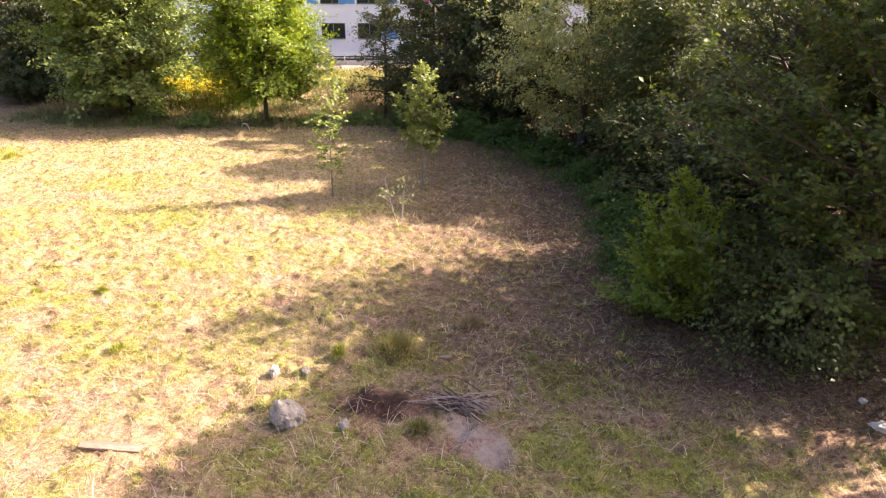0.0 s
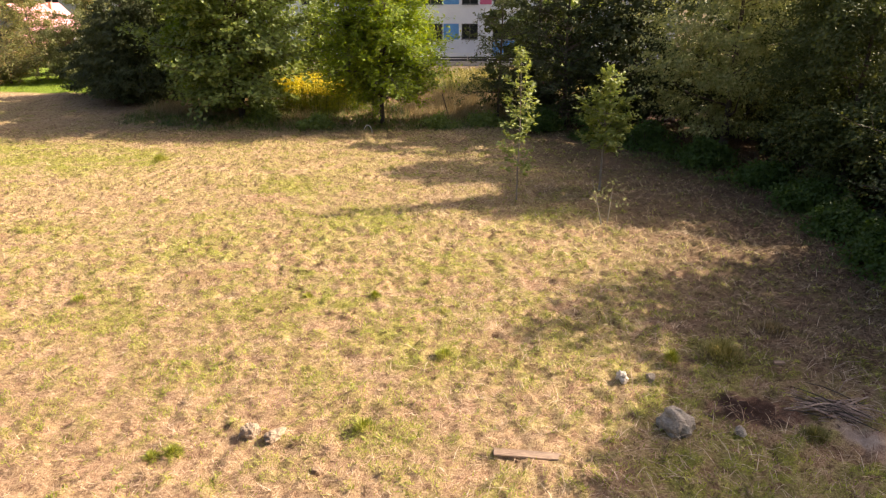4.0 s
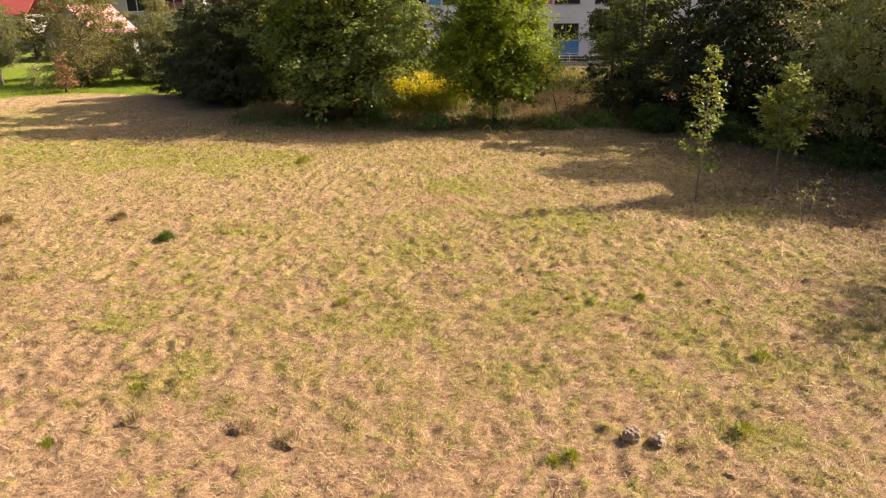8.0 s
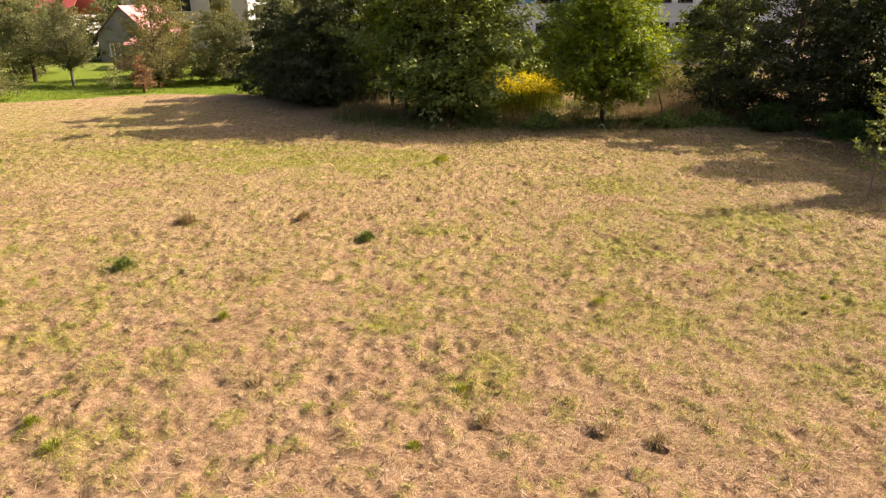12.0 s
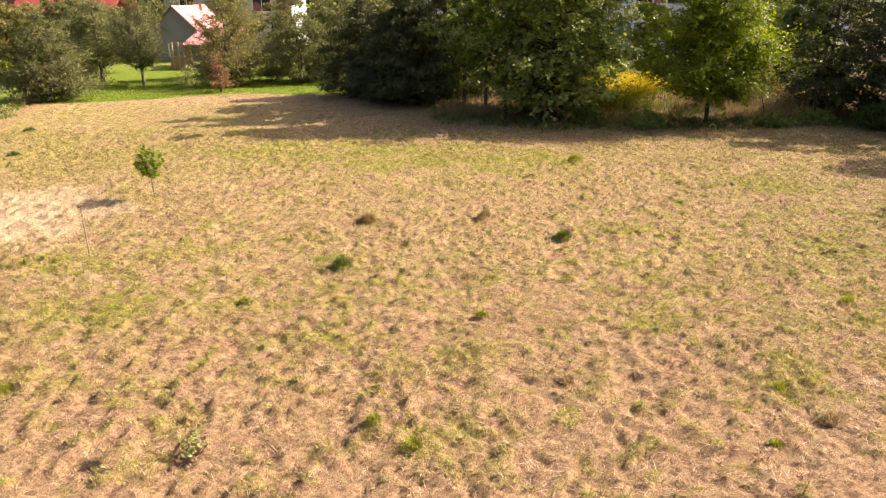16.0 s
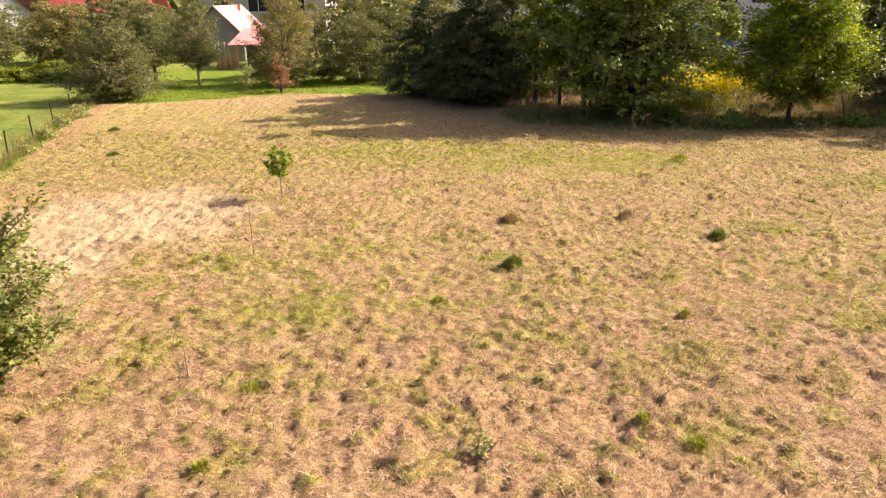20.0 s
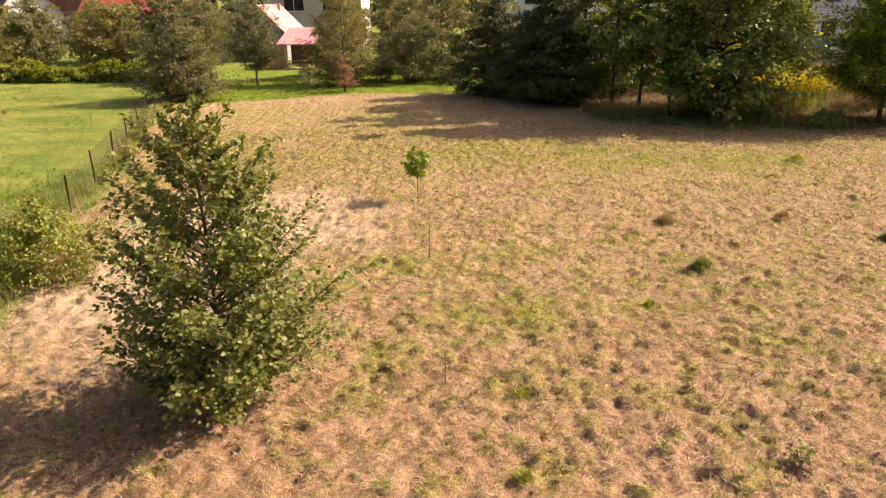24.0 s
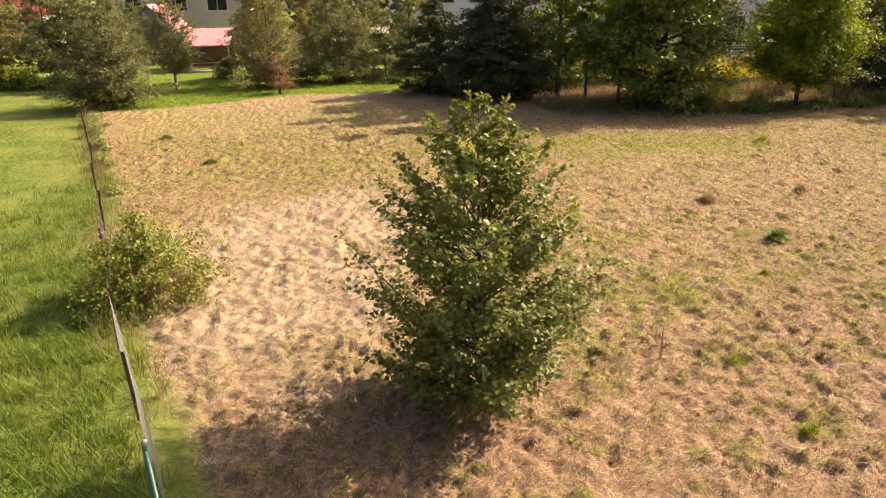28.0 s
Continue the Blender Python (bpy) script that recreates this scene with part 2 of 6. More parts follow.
M_BROWNROOF = plain_mat("brown_tile_roof", (0.12, 0.07, 0.055), (0.22, 0.13, 0.1), 1.5, 0.8, 0, 0.5, 10)
M_BRICK = plain_mat("orange_brick", (0.4, 0.2, 0.12), (0.6, 0.36, 0.24), 3, 0.9, 0, 0.4, 20)
M_WOODPALE = plain_mat("pale_planed_wood", (0.42, 0.3, 0.19), (0.6, 0.46, 0.32), 4, 0.7, 0, 0.2, 30, (1, 1, 0.2))

M_GLASS, gn, gl, gp = nodes_of("window_glass")
gp.inputs["Base Color"].default_value = (0.02, 0.024, 0.028, 1)
gp.inputs["Roughness"].default_value = 0.06
gp.inputs["Specular IOR Level"].default_value = 0.6

# ground: zones of mown straw, pale hay, green field, bare soil and leaf litter darkened for shade
M_GROUND, n, l, p = nodes_of("meadow_ground")
zone = n.new("ShaderNodeVertexColor")
zone.layer_name = "zone"
extra = n.new("ShaderNodeVertexColor")
extra.layer_name = "extra"
sep, sep2 = n.new("ShaderNodeSeparateColor"), n.new("ShaderNodeSeparateColor")
l.new(zone.outputs[0], sep.inputs[0])
l.new(extra.outputs[0], sep2.inputs[0])
fib = noise_node(n, l, 9, 6, 0.8, (1.0, 1.7, 1.0), 25)
fib2 = noise_node(n, l, 26, 4, 0.75, (2.2, 1.0, 1.0), -20)
mid = noise_node(n, l, 2.4, 5, 0.65)
straw = ramp(n, [(0.36, (0.1, 0.058, 0.034)), (0.45, (0.31, 0.205, 0.11)), (0.54, (0.475, 0.34, 0.19)), (0.64, (0.68, 0.53, 0.33))])
mixf = mixc(n, l, 0.5, fib.outputs[0], fib2.outputs[0])
l.new(mixf, straw.inputs[0])
brown = ramp(n, [(0.37, (0.1, 0.05, 0.033)), (0.48, (0.3, 0.165, 0.105)), (0.62, (0.57, 0.375, 0.25))])
l.new(mixf, brown.inputs[0])
green = ramp(n, [(0.37, (0.08, 0.085, 0.016)), (0.5, (0.25, 0.245, 0.046)), (0.62, (0.46, 0.42, 0.108))])
l.new(mixf, green.inputs[0])
pale = ramp(n, [(0.36, (0.18, 0.118, 0.068)), (0.46, (0.46, 0.345, 0.22)), (0.62, (0.69, 0.56, 0.4))])
l.new(mixf, pale.inputs[0])
lush = ramp(n, [(0.36, (0.065, 0.11, 0.016)), (0.5, (0.145, 0.21, 0.035)), (0.64, (0.28, 0.335, 0.08))])
l.new(mixf, lush.inputs[0])
lush_pale = ramp(n, [(0.36, (0.13, 0.158, 0.03)), (0.5, (0.25, 0.28, 0.06)), (0.64, (0.4, 0.41, 0.12))])
l.new(mixf, lush_pale.inputs[0])
lawn = ramp(n, [(0.36, (0.08, 0.12, 0.012)), (0.5, (0.165, 0.235, 0.024)), (0.64, (0.3, 0.37, 0.06))])
l.new(mixf, lawn.inputs[0])
soil = ramp(n, [(0.38, (0.026, 0.015, 0.011)), (0.62, (0.095, 0.052, 0.038))])
l.new(mixf, soil.inputs[0])
dust = ramp(n, [(0.38, (0.28, 0.205, 0.16)), (0.62, (0.56, 0.45, 0.37))])
l.new(mixf, dust.inputs[0])
bsel = ramp(n, [(0.46, (0, 0, 0)), (0.56, (1, 1, 1))])
broad = noise_node(n, l, 0.5, 3, 0.6)
l.new(mixc(n, l, 0.55, mid.outputs[0], broad.outputs[0]), bsel.inputs[0])
tan = ramp(n, [(0.37, (0.1, 0.06, 0.034)), (0.48, (0.32, 0.21, 0.115)), (0.62, (0.58, 0.43, 0.26))])
l.new(mixf, tan.inputs[0])
c = mixc(n, l, bsel.outputs[0], straw.outputs[0], tan.outputs[0])
# dark spots: brown dead hay, and the shade of small hollows as colour
spot = noise_node(n, l, 6.0, 3, 0.65)
hollow_shade = ramp(n, [(0.38, (1, 1, 1)), (0.45, (0, 0, 0))])
l.new(spot.outputs[0], hollow_shade.inputs[0])
c = mixc(n, l, sep2.outputs[1], c, green.outputs[0])
dead = ramp(n, [(0.38, (0.07, 0.038, 0.022)), (0.62, (0.24, 0.14, 0.08))])
l.new(mixf, dead.inputs[0])
dk = n.new("ShaderNodeMath")
dk.operation = "MULTIPLY"
dk.inputs[1].default_value = 0.8
l.new(hollow_shade.outputs[0], dk.inputs[0])
c = mixc(n, l, dk.outputs[0], c, dead.outputs[0])
c = mixc(n, l, sep.outputs[1], c, pale.outputs[0])
sward = ramp(n, [(0.42, (0, 0, 0)), (0.6, (1, 1, 1))])
l.new(noise_node(n, l, 0.28, 5, 0.65, (1.0, 1.6, 1.0), 12).outputs[0], sward.inputs[0])
c = mixc(n, l, sep.outputs[0], c, mixc(n, l, sward.outputs[0], lush.outputs[0], lush_pale.outputs[0]))
c = mixc(n, l, zone.outputs["Alpha"], c, lawn.outputs[0])
c = mixc(n, l, sep.outputs[2], c, soil.outputs[0])
c = mixc(n, l, sep2.outputs[0], c, dust.outputs[0])
c = mixc(n, l, sep2.outputs[2], c, brown.outputs[0])
# brown litter, made darker than its own tone to deepen the wood's shade
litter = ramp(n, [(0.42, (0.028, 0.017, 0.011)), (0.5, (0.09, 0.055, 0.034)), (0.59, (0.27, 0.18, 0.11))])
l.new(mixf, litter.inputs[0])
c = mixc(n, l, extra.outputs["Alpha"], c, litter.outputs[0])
l.new(c, p.inputs["Base Color"])
p.inputs["Roughness"].default_value = 0.95
p.inputs["Specular IOR Level"].default_value = 0.15
bp = n.new("ShaderNodeBump")
bp.inputs["Strength"].default_value, bp.inputs["Distance"].default_value = 0.9, 0.07
l.new(mixf, bp.inputs["Height"])
l.new(bp.outputs[0], p.inputs["Normal"])

# ---- building blocks ----


def hash2(ix, iy, seed):
    h = np.sin(ix * 127.1 + iy * 311.7 + seed * 74.7) * 43758.5453
    return h - np.floor(h)


def vnoise(x, y, seed=0):
    ix, iy = np.floor(x), np.floor(y)
    fx, fy = x - ix, y - iy
    fx, fy = fx * fx * (3 - 2 * fx), fy * fy * (3 - 2 * fy)
    a, b = hash2(ix, iy, seed), hash2(ix + 1, iy, seed)
    cc, d = hash2(ix, iy + 1, seed), hash2(ix + 1, iy + 1, seed)
    return (a * (1 - fx) + b * fx) * (1 - fy) + (cc * (1 - fx) + d * fx) * fy


def fbm(x, y, seed=0, octaves=3):
    v, amp, tot = 0, 1.0, 0
    for o in range(octaves):
        v = v + amp * vnoise(x * 2 ** o + 17.3 * o, y * 2 ** o - 9.1 * o, seed + o)
        tot += amp
        amp *= 0.55
    return v / tot


def cells(x, y, seed=0):
    """Distance to the nearest of scattered points, one a unit cell: rounded lumps with creases between."""
    ix, iy = np.floor(x), np.floor(y)
    d = np.full(np.shape(x), 9.0)
    for i in (-1, 0, 1):
        for j in (-1, 0, 1):
            px, py = ix + i + hash2(ix + i, iy + j, seed), iy + j + hash2(ix + i, iy + j, seed + 3.3)
            d = np.minimum(d, np.hypot(x - px, y - py))
    return d


def cell_pick(x, y, seed=0):
    """Distance to the nearest scattered point and that point's own random number."""
    ix, iy = np.floor(x), np.floor(y)
    d, own = np.full(np.shape(x), 9.0), np.zeros(np.shape(x))
    for i in (-1, 0, 1):
        for j in (-1, 0, 1):
            px, py = ix + i + hash2(ix + i, iy + j, seed), iy + j + hash2(ix + i, iy + j, seed + 3.3)
            e = np.hypot(x - px, y - py)
            near = e < d
            d, own = np.where(near, e, d), np.where(near, hash2(ix + i, iy + j, seed + 7.7), own)
    return d, own


def smooth(a, b, v):
    t = np.clip((v - a) / (b - a), 0, 1)
    return t * t * (3 - 2 * t)


def fence_x(y):
    return np.interp(y, [-21.2, 8.8, 14.37, 22.05, 38.5, 88.5], [-32.2, -42.1, -43.93, -45.95, -50.54, -64.34])


def mown(x, y):
    """1 on the mown meadow, 0 on the green field, the lawn and the far land."""
    wob = 1.6 * (fbm(x * 0.5, y * 0.5, 40) - 0.5)
    a = smooth(-0.2, 0.5, x - fence_x(y) - 0.5 + wob * 0.4)
    lawn = 47.5 + smooth(-50, -40, x) * 4.0 + wob * 0.8
    b = 1 - smooth(-0.4, 0.5, y - lawn)
    return a * b


def pale_zone(x, y):
    d = np.sqrt(((x + 40.9 + 0.1 * (17 - y)) / 3.6) ** 2 + ((y - 17.2) / 6.8) ** 2)
    d2 = np.sqrt(((x + 39.0) / 4.2) ** 2 + ((y - 21.5) / 3.4) ** 2)
    ragged = 0.6 * (fbm(x * 0.7, y * 0.7, 11) - 0.5) + 0.4 * (fbm(x * 2.3, y * 2.3, 12, 2) - 0.5)
    return 0.86 * smooth(1.25, 0.55, np.minimum(d, d2) + ragged) * (1 - 0.5 * smooth(15.0, 12.0, y))


def tussocks(x, y):
    return cells(x * 4.0 + 0.7 * vnoise(x * 2, y * 2, 15), y * 4.3 + 0.7 * vnoise(x * 2, y * 2, 16), 6)


def tussocky(x, y):
    """Where the ground is lumpy rather than matted."""
    return np.maximum(smooth(0.38, 0.58, fbm(x * 0.7, y * 0.7, 14, 2)), np.maximum(pale_zone(x, y), smooth(-16, -24, x) * smooth(15, 11, y)))


# green patches in the straw: x, y and half width
SWARD_START = [(-9.0, 20.8, 1.7), (-14.1, 13.7, 1.0), (-11.4, 11.4, 0.75), (-10.0, 14.2, 1.3), (-6.2, 11.8, 0.95), (-7.5, 9.6, 0.8), (-13.1, 18.0, 1.1), (-2.6, 21.4, 1.1), (-7.4, 13.3, 0.7), (-15.4, 11.6, 0.4),
               (-15.0, 15.0, 0.5), (-8.5, 11.0, 0.6), (-13.8, 21.2, 0.8), (-6.6, 14.0, 0.4), (-2.2, 8.6, 1.2), (0.2, 8.0, 0.9), (2.0, 8.8, 1.2), (4.0, 8.4, 1.2), (-2.0, 10.7, 0.8), (-0.8, 12.0, 0.9), (2.2, 11.0, 1.0), (-6.2, 16.6, 0.8), (-12.0, 25.0, 1.6)]
SWARD_END = [(-18.0, 11.0, 0.9), (-18.8, 19.9, 0.8), (-19.6, 13.6, 0.65), (-17.5, 12.1, 0.4), (-26.5, 30.2, 3.6), (-31.0, 31.4, 3.4), (-23.8, 12.2, 0.7), (-26.4, 13.1, 0.6), (-24.2, 9.5, 0.8), (-27.0, 17.4, 0.6), (-32.0, 14.5, 1.15),
             (-32.1, 11.1, 0.55), (-34.6, 17.6, 1.0), (-31.6, 18.0, 0.9), (-29.0, 14.5, 0.5), (-29.7, 11.0, 0.5), (-28.6, 10.0, 0.5), (-32.1, 8.8, 0.5), (-34.6, 12.3, 0.8), (-39.6, 13.8, 0.9), (-21.6, 29.3, 2.6), (-19.2, 15.9, 0.45)]


@functools.lru_cache(maxsize=1)
def sward_grid():
    """The green patches on a grid of 0.1 m, from (-56, 4) to (9, 44)."""
    x, y = np.meshgrid(np.arange(-56, 9.05, 0.1), np.arange(4, 44.05, 0.1))
    ragged = 1.0 * (fbm(x * 1.1, y * 1.3, 61, 2) - 0.5) + 0.8 * (fbm(x * 3.1, y * 3.6, 62, 2) - 0.5)
    m = np.zeros(x.shape)
    for px, py, r in SWARD_START + SWARD_END:
        m = np.maximum(m, smooth(1.55, 0.5, np.hypot((x - px) / r, (y - py) / (0.75 * r)) + ragged))
    broad = 0.85 * smooth(1.25, 0.4, np.hypot((x + 9.5) / 10.0, (y - 15.5) / 8.5) + 0.5 * ragged) + 0.4 * smooth(1.2, 0.3, np.hypot((x + 29) / 8.5, (y - 14) / 6.5) + 0.7 * ragged) + 0.4 * smooth(22, 27, y + 6 * ragged) * (1 - smooth(33, 36, y))
    pink = smooth(12.5, 9.0, y + 5 * (fbm(x * 0.35, y * 0.35, 66, 2) - 0.5)) * smooth(-7, -10, x)     # bare pinkish hay, little green
    return m, np.clip((0.42 + broad + 0.5 * ragged) * (1 - 0.6 * pink), 0, 1)


def sward(x, y):
    """How green the meadow is in patches, and how green on the whole."""
    i, j = np.clip(((np.asarray(y) - 4) * 10).astype(int), 0, 399), np.clip(((np.asarray(x) + 56) * 10).astype(int), 0, 649)
    m, broad = sward_grid()
    near = (x > -56) & (x < 9) & (y > 4) & (y < 44)
    return m[i, j] * near, broad[i, j] * near


def tufted(x, y):
    """Rounded tufts of green grass, a hand or two across, crowded in the green patches."""
    wx, wy = x + 0.9 * vnoise(x * 1.3, y * 1.3, 17), y + 0.9 * vnoise(x * 1.3, y * 1.3, 18)
    d, own = cell_pick(wx * 2.7, wy * 3.0, 65)
    m, broad = sward(x, y)
    size = 0.4 + 0.6 * hash2(np.floor(own * 9999), 3.0, 5)
    return smooth(size, 0.4 * size, d + 0.4 * (fbm(x * 8, y * 8, 68, 2) - 0.5)) * (own < (0.22 + 0.5 * m + 0.55 * broad) * (1 - 0.65 * smooth(18, 25, y))) * (0.5 + 0.5 * hash2(np.floor(own * 9999), 3.0, 5))


def green_mask(x, y):
    """Where green shows between the straw."""
    m, broad = sward(x, y)
    fine = smooth(0.3, 0.68, fbm(x * 2.6, y * 3.0, 63, 3)) * smooth(28, 20, y) + smooth(0.3, 0.7, fbm(x * 0.9, y * 1.5, 69, 3)) * smooth(20, 28, y)
    corner = smooth(-29, -36, x) * smooth(23, 28, y) * smooth(50, 43, y) * (0.2 + 0.5 * fine)
    skirt = smooth(1.0, 0.5, np.hypot((x + 38.5) / 2.6, (y - 13.2) / 1.6)) * smooth(0.4, 0.6, fbm(x * 1.8, y * 1.8, 67))
    return np.clip(np.maximum(np.maximum(0.9 * tufted(x, y), np.maximum(corner, 0.7 * skirt)), m * (0.45 + 0.55 * fine) + 0.5 * broad * fine), 0, 1)


def shaded_wood_floor(x, y):
    """Brown leaf litter and old hay along the wood, its dark tone also carrying the wood's shade."""
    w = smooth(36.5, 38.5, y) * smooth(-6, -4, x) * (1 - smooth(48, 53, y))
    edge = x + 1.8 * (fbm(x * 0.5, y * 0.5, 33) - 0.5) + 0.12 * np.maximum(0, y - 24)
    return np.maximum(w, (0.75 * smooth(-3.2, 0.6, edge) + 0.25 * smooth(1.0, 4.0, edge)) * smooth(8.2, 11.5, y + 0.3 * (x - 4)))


def height(x, y):
    m = mown(x, y)
    ridge = 1 - np.abs(2 * fbm(x * 1.7, y * 1.9, 3, 2) - 1)
    rough = 0.55 + 0.6 * fbm(x * 0.16, y * 0.16, 8, 2) + 0.3 * pale_zone(x, y) + 0.25 * smooth(-16, -24, x) * smooth(15, 11, y)
    lumps = tussocks(x, y)
    tuss = 0.06 * (ridge - 0.6) + 0.12 * (fbm(x * 2.6, y * 2.9, 5, 2) - 0.5) * (0.6 + 0.6 * smooth(-20, -28, x)) + 0.2 * (fbm(x * 7.0, y * 7.0, 29, 2) - 0.5) + 0.05 * tufted(x, y) + (0.05 + 0.1 * pale_zone(x, y) + 0.02 * smooth(-22, -29, x) * smooth(15, 11, y)) * (0.5 - lumps) * np.maximum(0.35, tussocky(x, y)) * (0.35 + 0.85 * smooth(0.4, 0.7, vnoise(x * 1.5, y * 1.7, 19)))
    soft_part = 0.12 * (fbm(x * 0.22, y * 0.22, 21, 2) - 0.5)
    return soft_part + tuss * rough * (0.25 + 0.75 * m)


def z_at(x, y):
    return float(height(np.array([float(x)]), np.array([float(y)]))[0])


def raw_mesh(name, verts, faces, smooth_faces=False):
    """A mesh from arrays: verts (n, 3), faces (m, 3 or 4)."""
    me = bpy.data.meshes.new(name)
    k = faces.shape[1]
    me.vertices.add(len(verts))
    me.vertices.foreach_set("co", np.ascontiguousarray(verts, dtype=np.float32).ravel())
    me.loops.add(faces.size)
    me.loops.foreach_set("vertex_index", np.ascontiguousarray(faces, dtype=np.int32).ravel())
    me.polygons.add(len(faces))
    me.polygons.foreach_set("loop_start", np.arange(0, faces.size, k, dtype=np.int32))
    if smooth_faces:
        me.polygons.foreach_set("use_smooth", np.ones(len(faces), dtype=bool))
    me.update(calc_edges=True)
    return me


def part(name, bm, material, parent=None, label="", round_off=False):
    me = bpy.data.meshes.new(name)
    bm.to_mesh(me)
    bm.free()
    if round_off:
        for f in me.polygons:
            f.use_smooth = True
    me.materials.append(material)
    ob = new(name, me)
    ob.parent = parent
    if label:
        ob["label"] = label
    return ob


def array_part(name, verts, faces, material, parent=None, label="", smooth_faces=False):
    me = raw_mesh(name, verts, faces, smooth_faces)
    me.materials.append(material)
    ob = new(name, me)
    ob.parent = parent
    if label:
        ob["label"] = label
    return ob


def thing(name, label, category, x=0.0, y=0.0, z=0.0, group="", turn=0.0):
    e = new(name)
    e.matrix_basis = pose(x, y, z, 0, 0, turn)
    return tagged(e, label, category, group)


def box(bm, x0, x1, y0, y1, z0, z1, bevel=0.0):
    r = bmesh.ops.create_cube(bm, size=1.0, matrix=Matrix.Translation(((x0 + x1) / 2, (y0 + y1) / 2, (z0 + z1) / 2)) @ Matrix.Diagonal((x1 - x0, y1 - y0, z1 - z0, 1)))
    if bevel:
        es = list({e for v in r["verts"] for e in v.link_edges})
        bmesh.ops.bevel(bm, geom=es, offset=bevel, segments=1, affect="EDGES")
    return bm


def boxm(x0, x1, y0, y1, z0, z1, bevel=0.0):
    return box(bmesh.new(), x0, x1, y0, y1, z0, z1, bevel)


def tubes(paths, sides=6):
    """Tapered tubes: paths are lists of (point, radius). Returns verts, faces."""
    V, Q, base = [], [], 0
    ang = np.arange(sides) * 2 * np.pi / sides
    for path in paths:
        P = np.array([q[0] for q in path], float)
        R = np.array([q[1] for q in path], float)
        T = np.gradient(P, axis=0)
        T /= np.linalg.norm(T, axis=1, keepdims=True) + 1e-9
        ref = np.where(np.abs(T[:, 2:3]) > 0.9, np.array([[1.0, 0, 0]]), np.array([[0, 0, 1.0]]))
        A = np.cross(T, ref)
        A /= np.linalg.norm(A, axis=1, keepdims=True) + 1e-9
        B = np.cross(T, A)
        ring = P[:, None] + R[:, None, None] * (np.cos(ang)[None, :, None] * A[:, None] + np.sin(ang)[None, :, None] * B[:, None])
        V.append(ring.reshape(-1, 3))
        k = len(P)
        for i in range(k - 1):
            a = base + i * sides + np.arange(sides)
            b = base + i * sides + (np.arange(sides) + 1) % sides
            Q.append(np.stack([a, b, b + sides, a + sides], 1))
        base += k * sides
    return np.concatenate(V), np.concatenate(Q)


def leaf_arrays(C, D, N, L, W, fold=0.12, wide=False):
    """Leaves folded along the midrib at C, pointing along D, facing N."""
    D = D / (np.linalg.norm(D, axis=1, keepdims=True) + 1e-9)
    S = np.cross(N, D)
    S /= np.linalg.norm(S, axis=1, keepdims=True) + 1e-9
    U = np.cross(D, S)
    L, W = L[:, None], W[:, None]
    n = len(C)
    if wide:
        pts = np.stack([C - D * L * 0.5, C - D * L * 0.15 + S * W * 0.5 + U * W * fold, C + D * L * 0.25 + S * W * 0.42 + U * W * fold, C + D * L * 0.5,
                        C + D * L * 0.25 - S * W * 0.42 + U * W * fold, C - D * L * 0.15 - S * W * 0.5 + U * W * fold], 1).reshape(-1, 3)
        i = np.arange(n)[:, None] * 6
        F = np.concatenate([i + np.array([[0, 3, 2, 1]]), i + np.array([[0, 5, 4, 3]])], 0)
        return pts, F
    pts = np.stack([C - D * L * 0.5, C + S * W * 0.5 + U * W * fold, C + D * L * 0.5, C - S * W * 0.5 + U * W * fold], 1).reshape(-1, 3)
    i = np.arange(n)[:, None] * 4
    F = np.concatenate([i + np.array([[0, 2, 1]]), i + np.array([[0, 3, 2]])], 0)
    return pts, F


def profile(kind, u):
    if kind == "round":
        return np.clip(1 - np.abs(2 * u - 0.95) ** 2.2, 0.02, 1) ** 0.55
    if kind == "cone":
        return np.clip((1 - u) ** 0.85 * smooth(-0.12, 0.16, u), 0.02, 1) * 1.15
    if kind == "spindle":
        return np.interp(u, [0, 0.1, 0.36, 0.5, 0.66, 0.82, 0.93, 1], [0.4, 0.62, 1.0, 0.76, 0.5, 0.3, 0.13, 0.03])
    if kind == "alder":
        return np.interp(u, [0, 0.05, 0.22, 0.42, 0.58, 0.78, 0.92, 1], [0.45, 0.62, 0.9, 1.0, 0.9, 0.62, 0.36, 0.08])
    if kind == "column":
        return np.clip(smooth(-0.15, 0.12, u) * (1 - u ** 3), 0.03, 1)
    return np.clip(smooth(-0.25, 0.3, u) * (1 - u ** 2.2) ** 0.7, 0.03, 1)      # egg


def crown_centres(rng, count, kind, z0, z1, r, shell, lump, shift):
    u = rng.random(count * 4)
    keep = rng.random(count * 4) < profile(kind, u) ** 1.3 + 0.05
    u = u[keep][:count]
    a = rng.random(len(u)) * 2 * np.pi
    lob = 1 + lump * (2 * vnoise(a * 1.6 + shift, u * 5 + shift, 5) - 1) + lump * 0.5 * (2 * vnoise(a * 4 + shift, u * 11, 9) - 1)
    rad = r * profile(kind, u) * lob * rng.random(len(u)) ** shell
    return np.stack([np.cos(a) * rad, np.sin(a) * rad, z0 + (z1 - z0) * u], 1), a


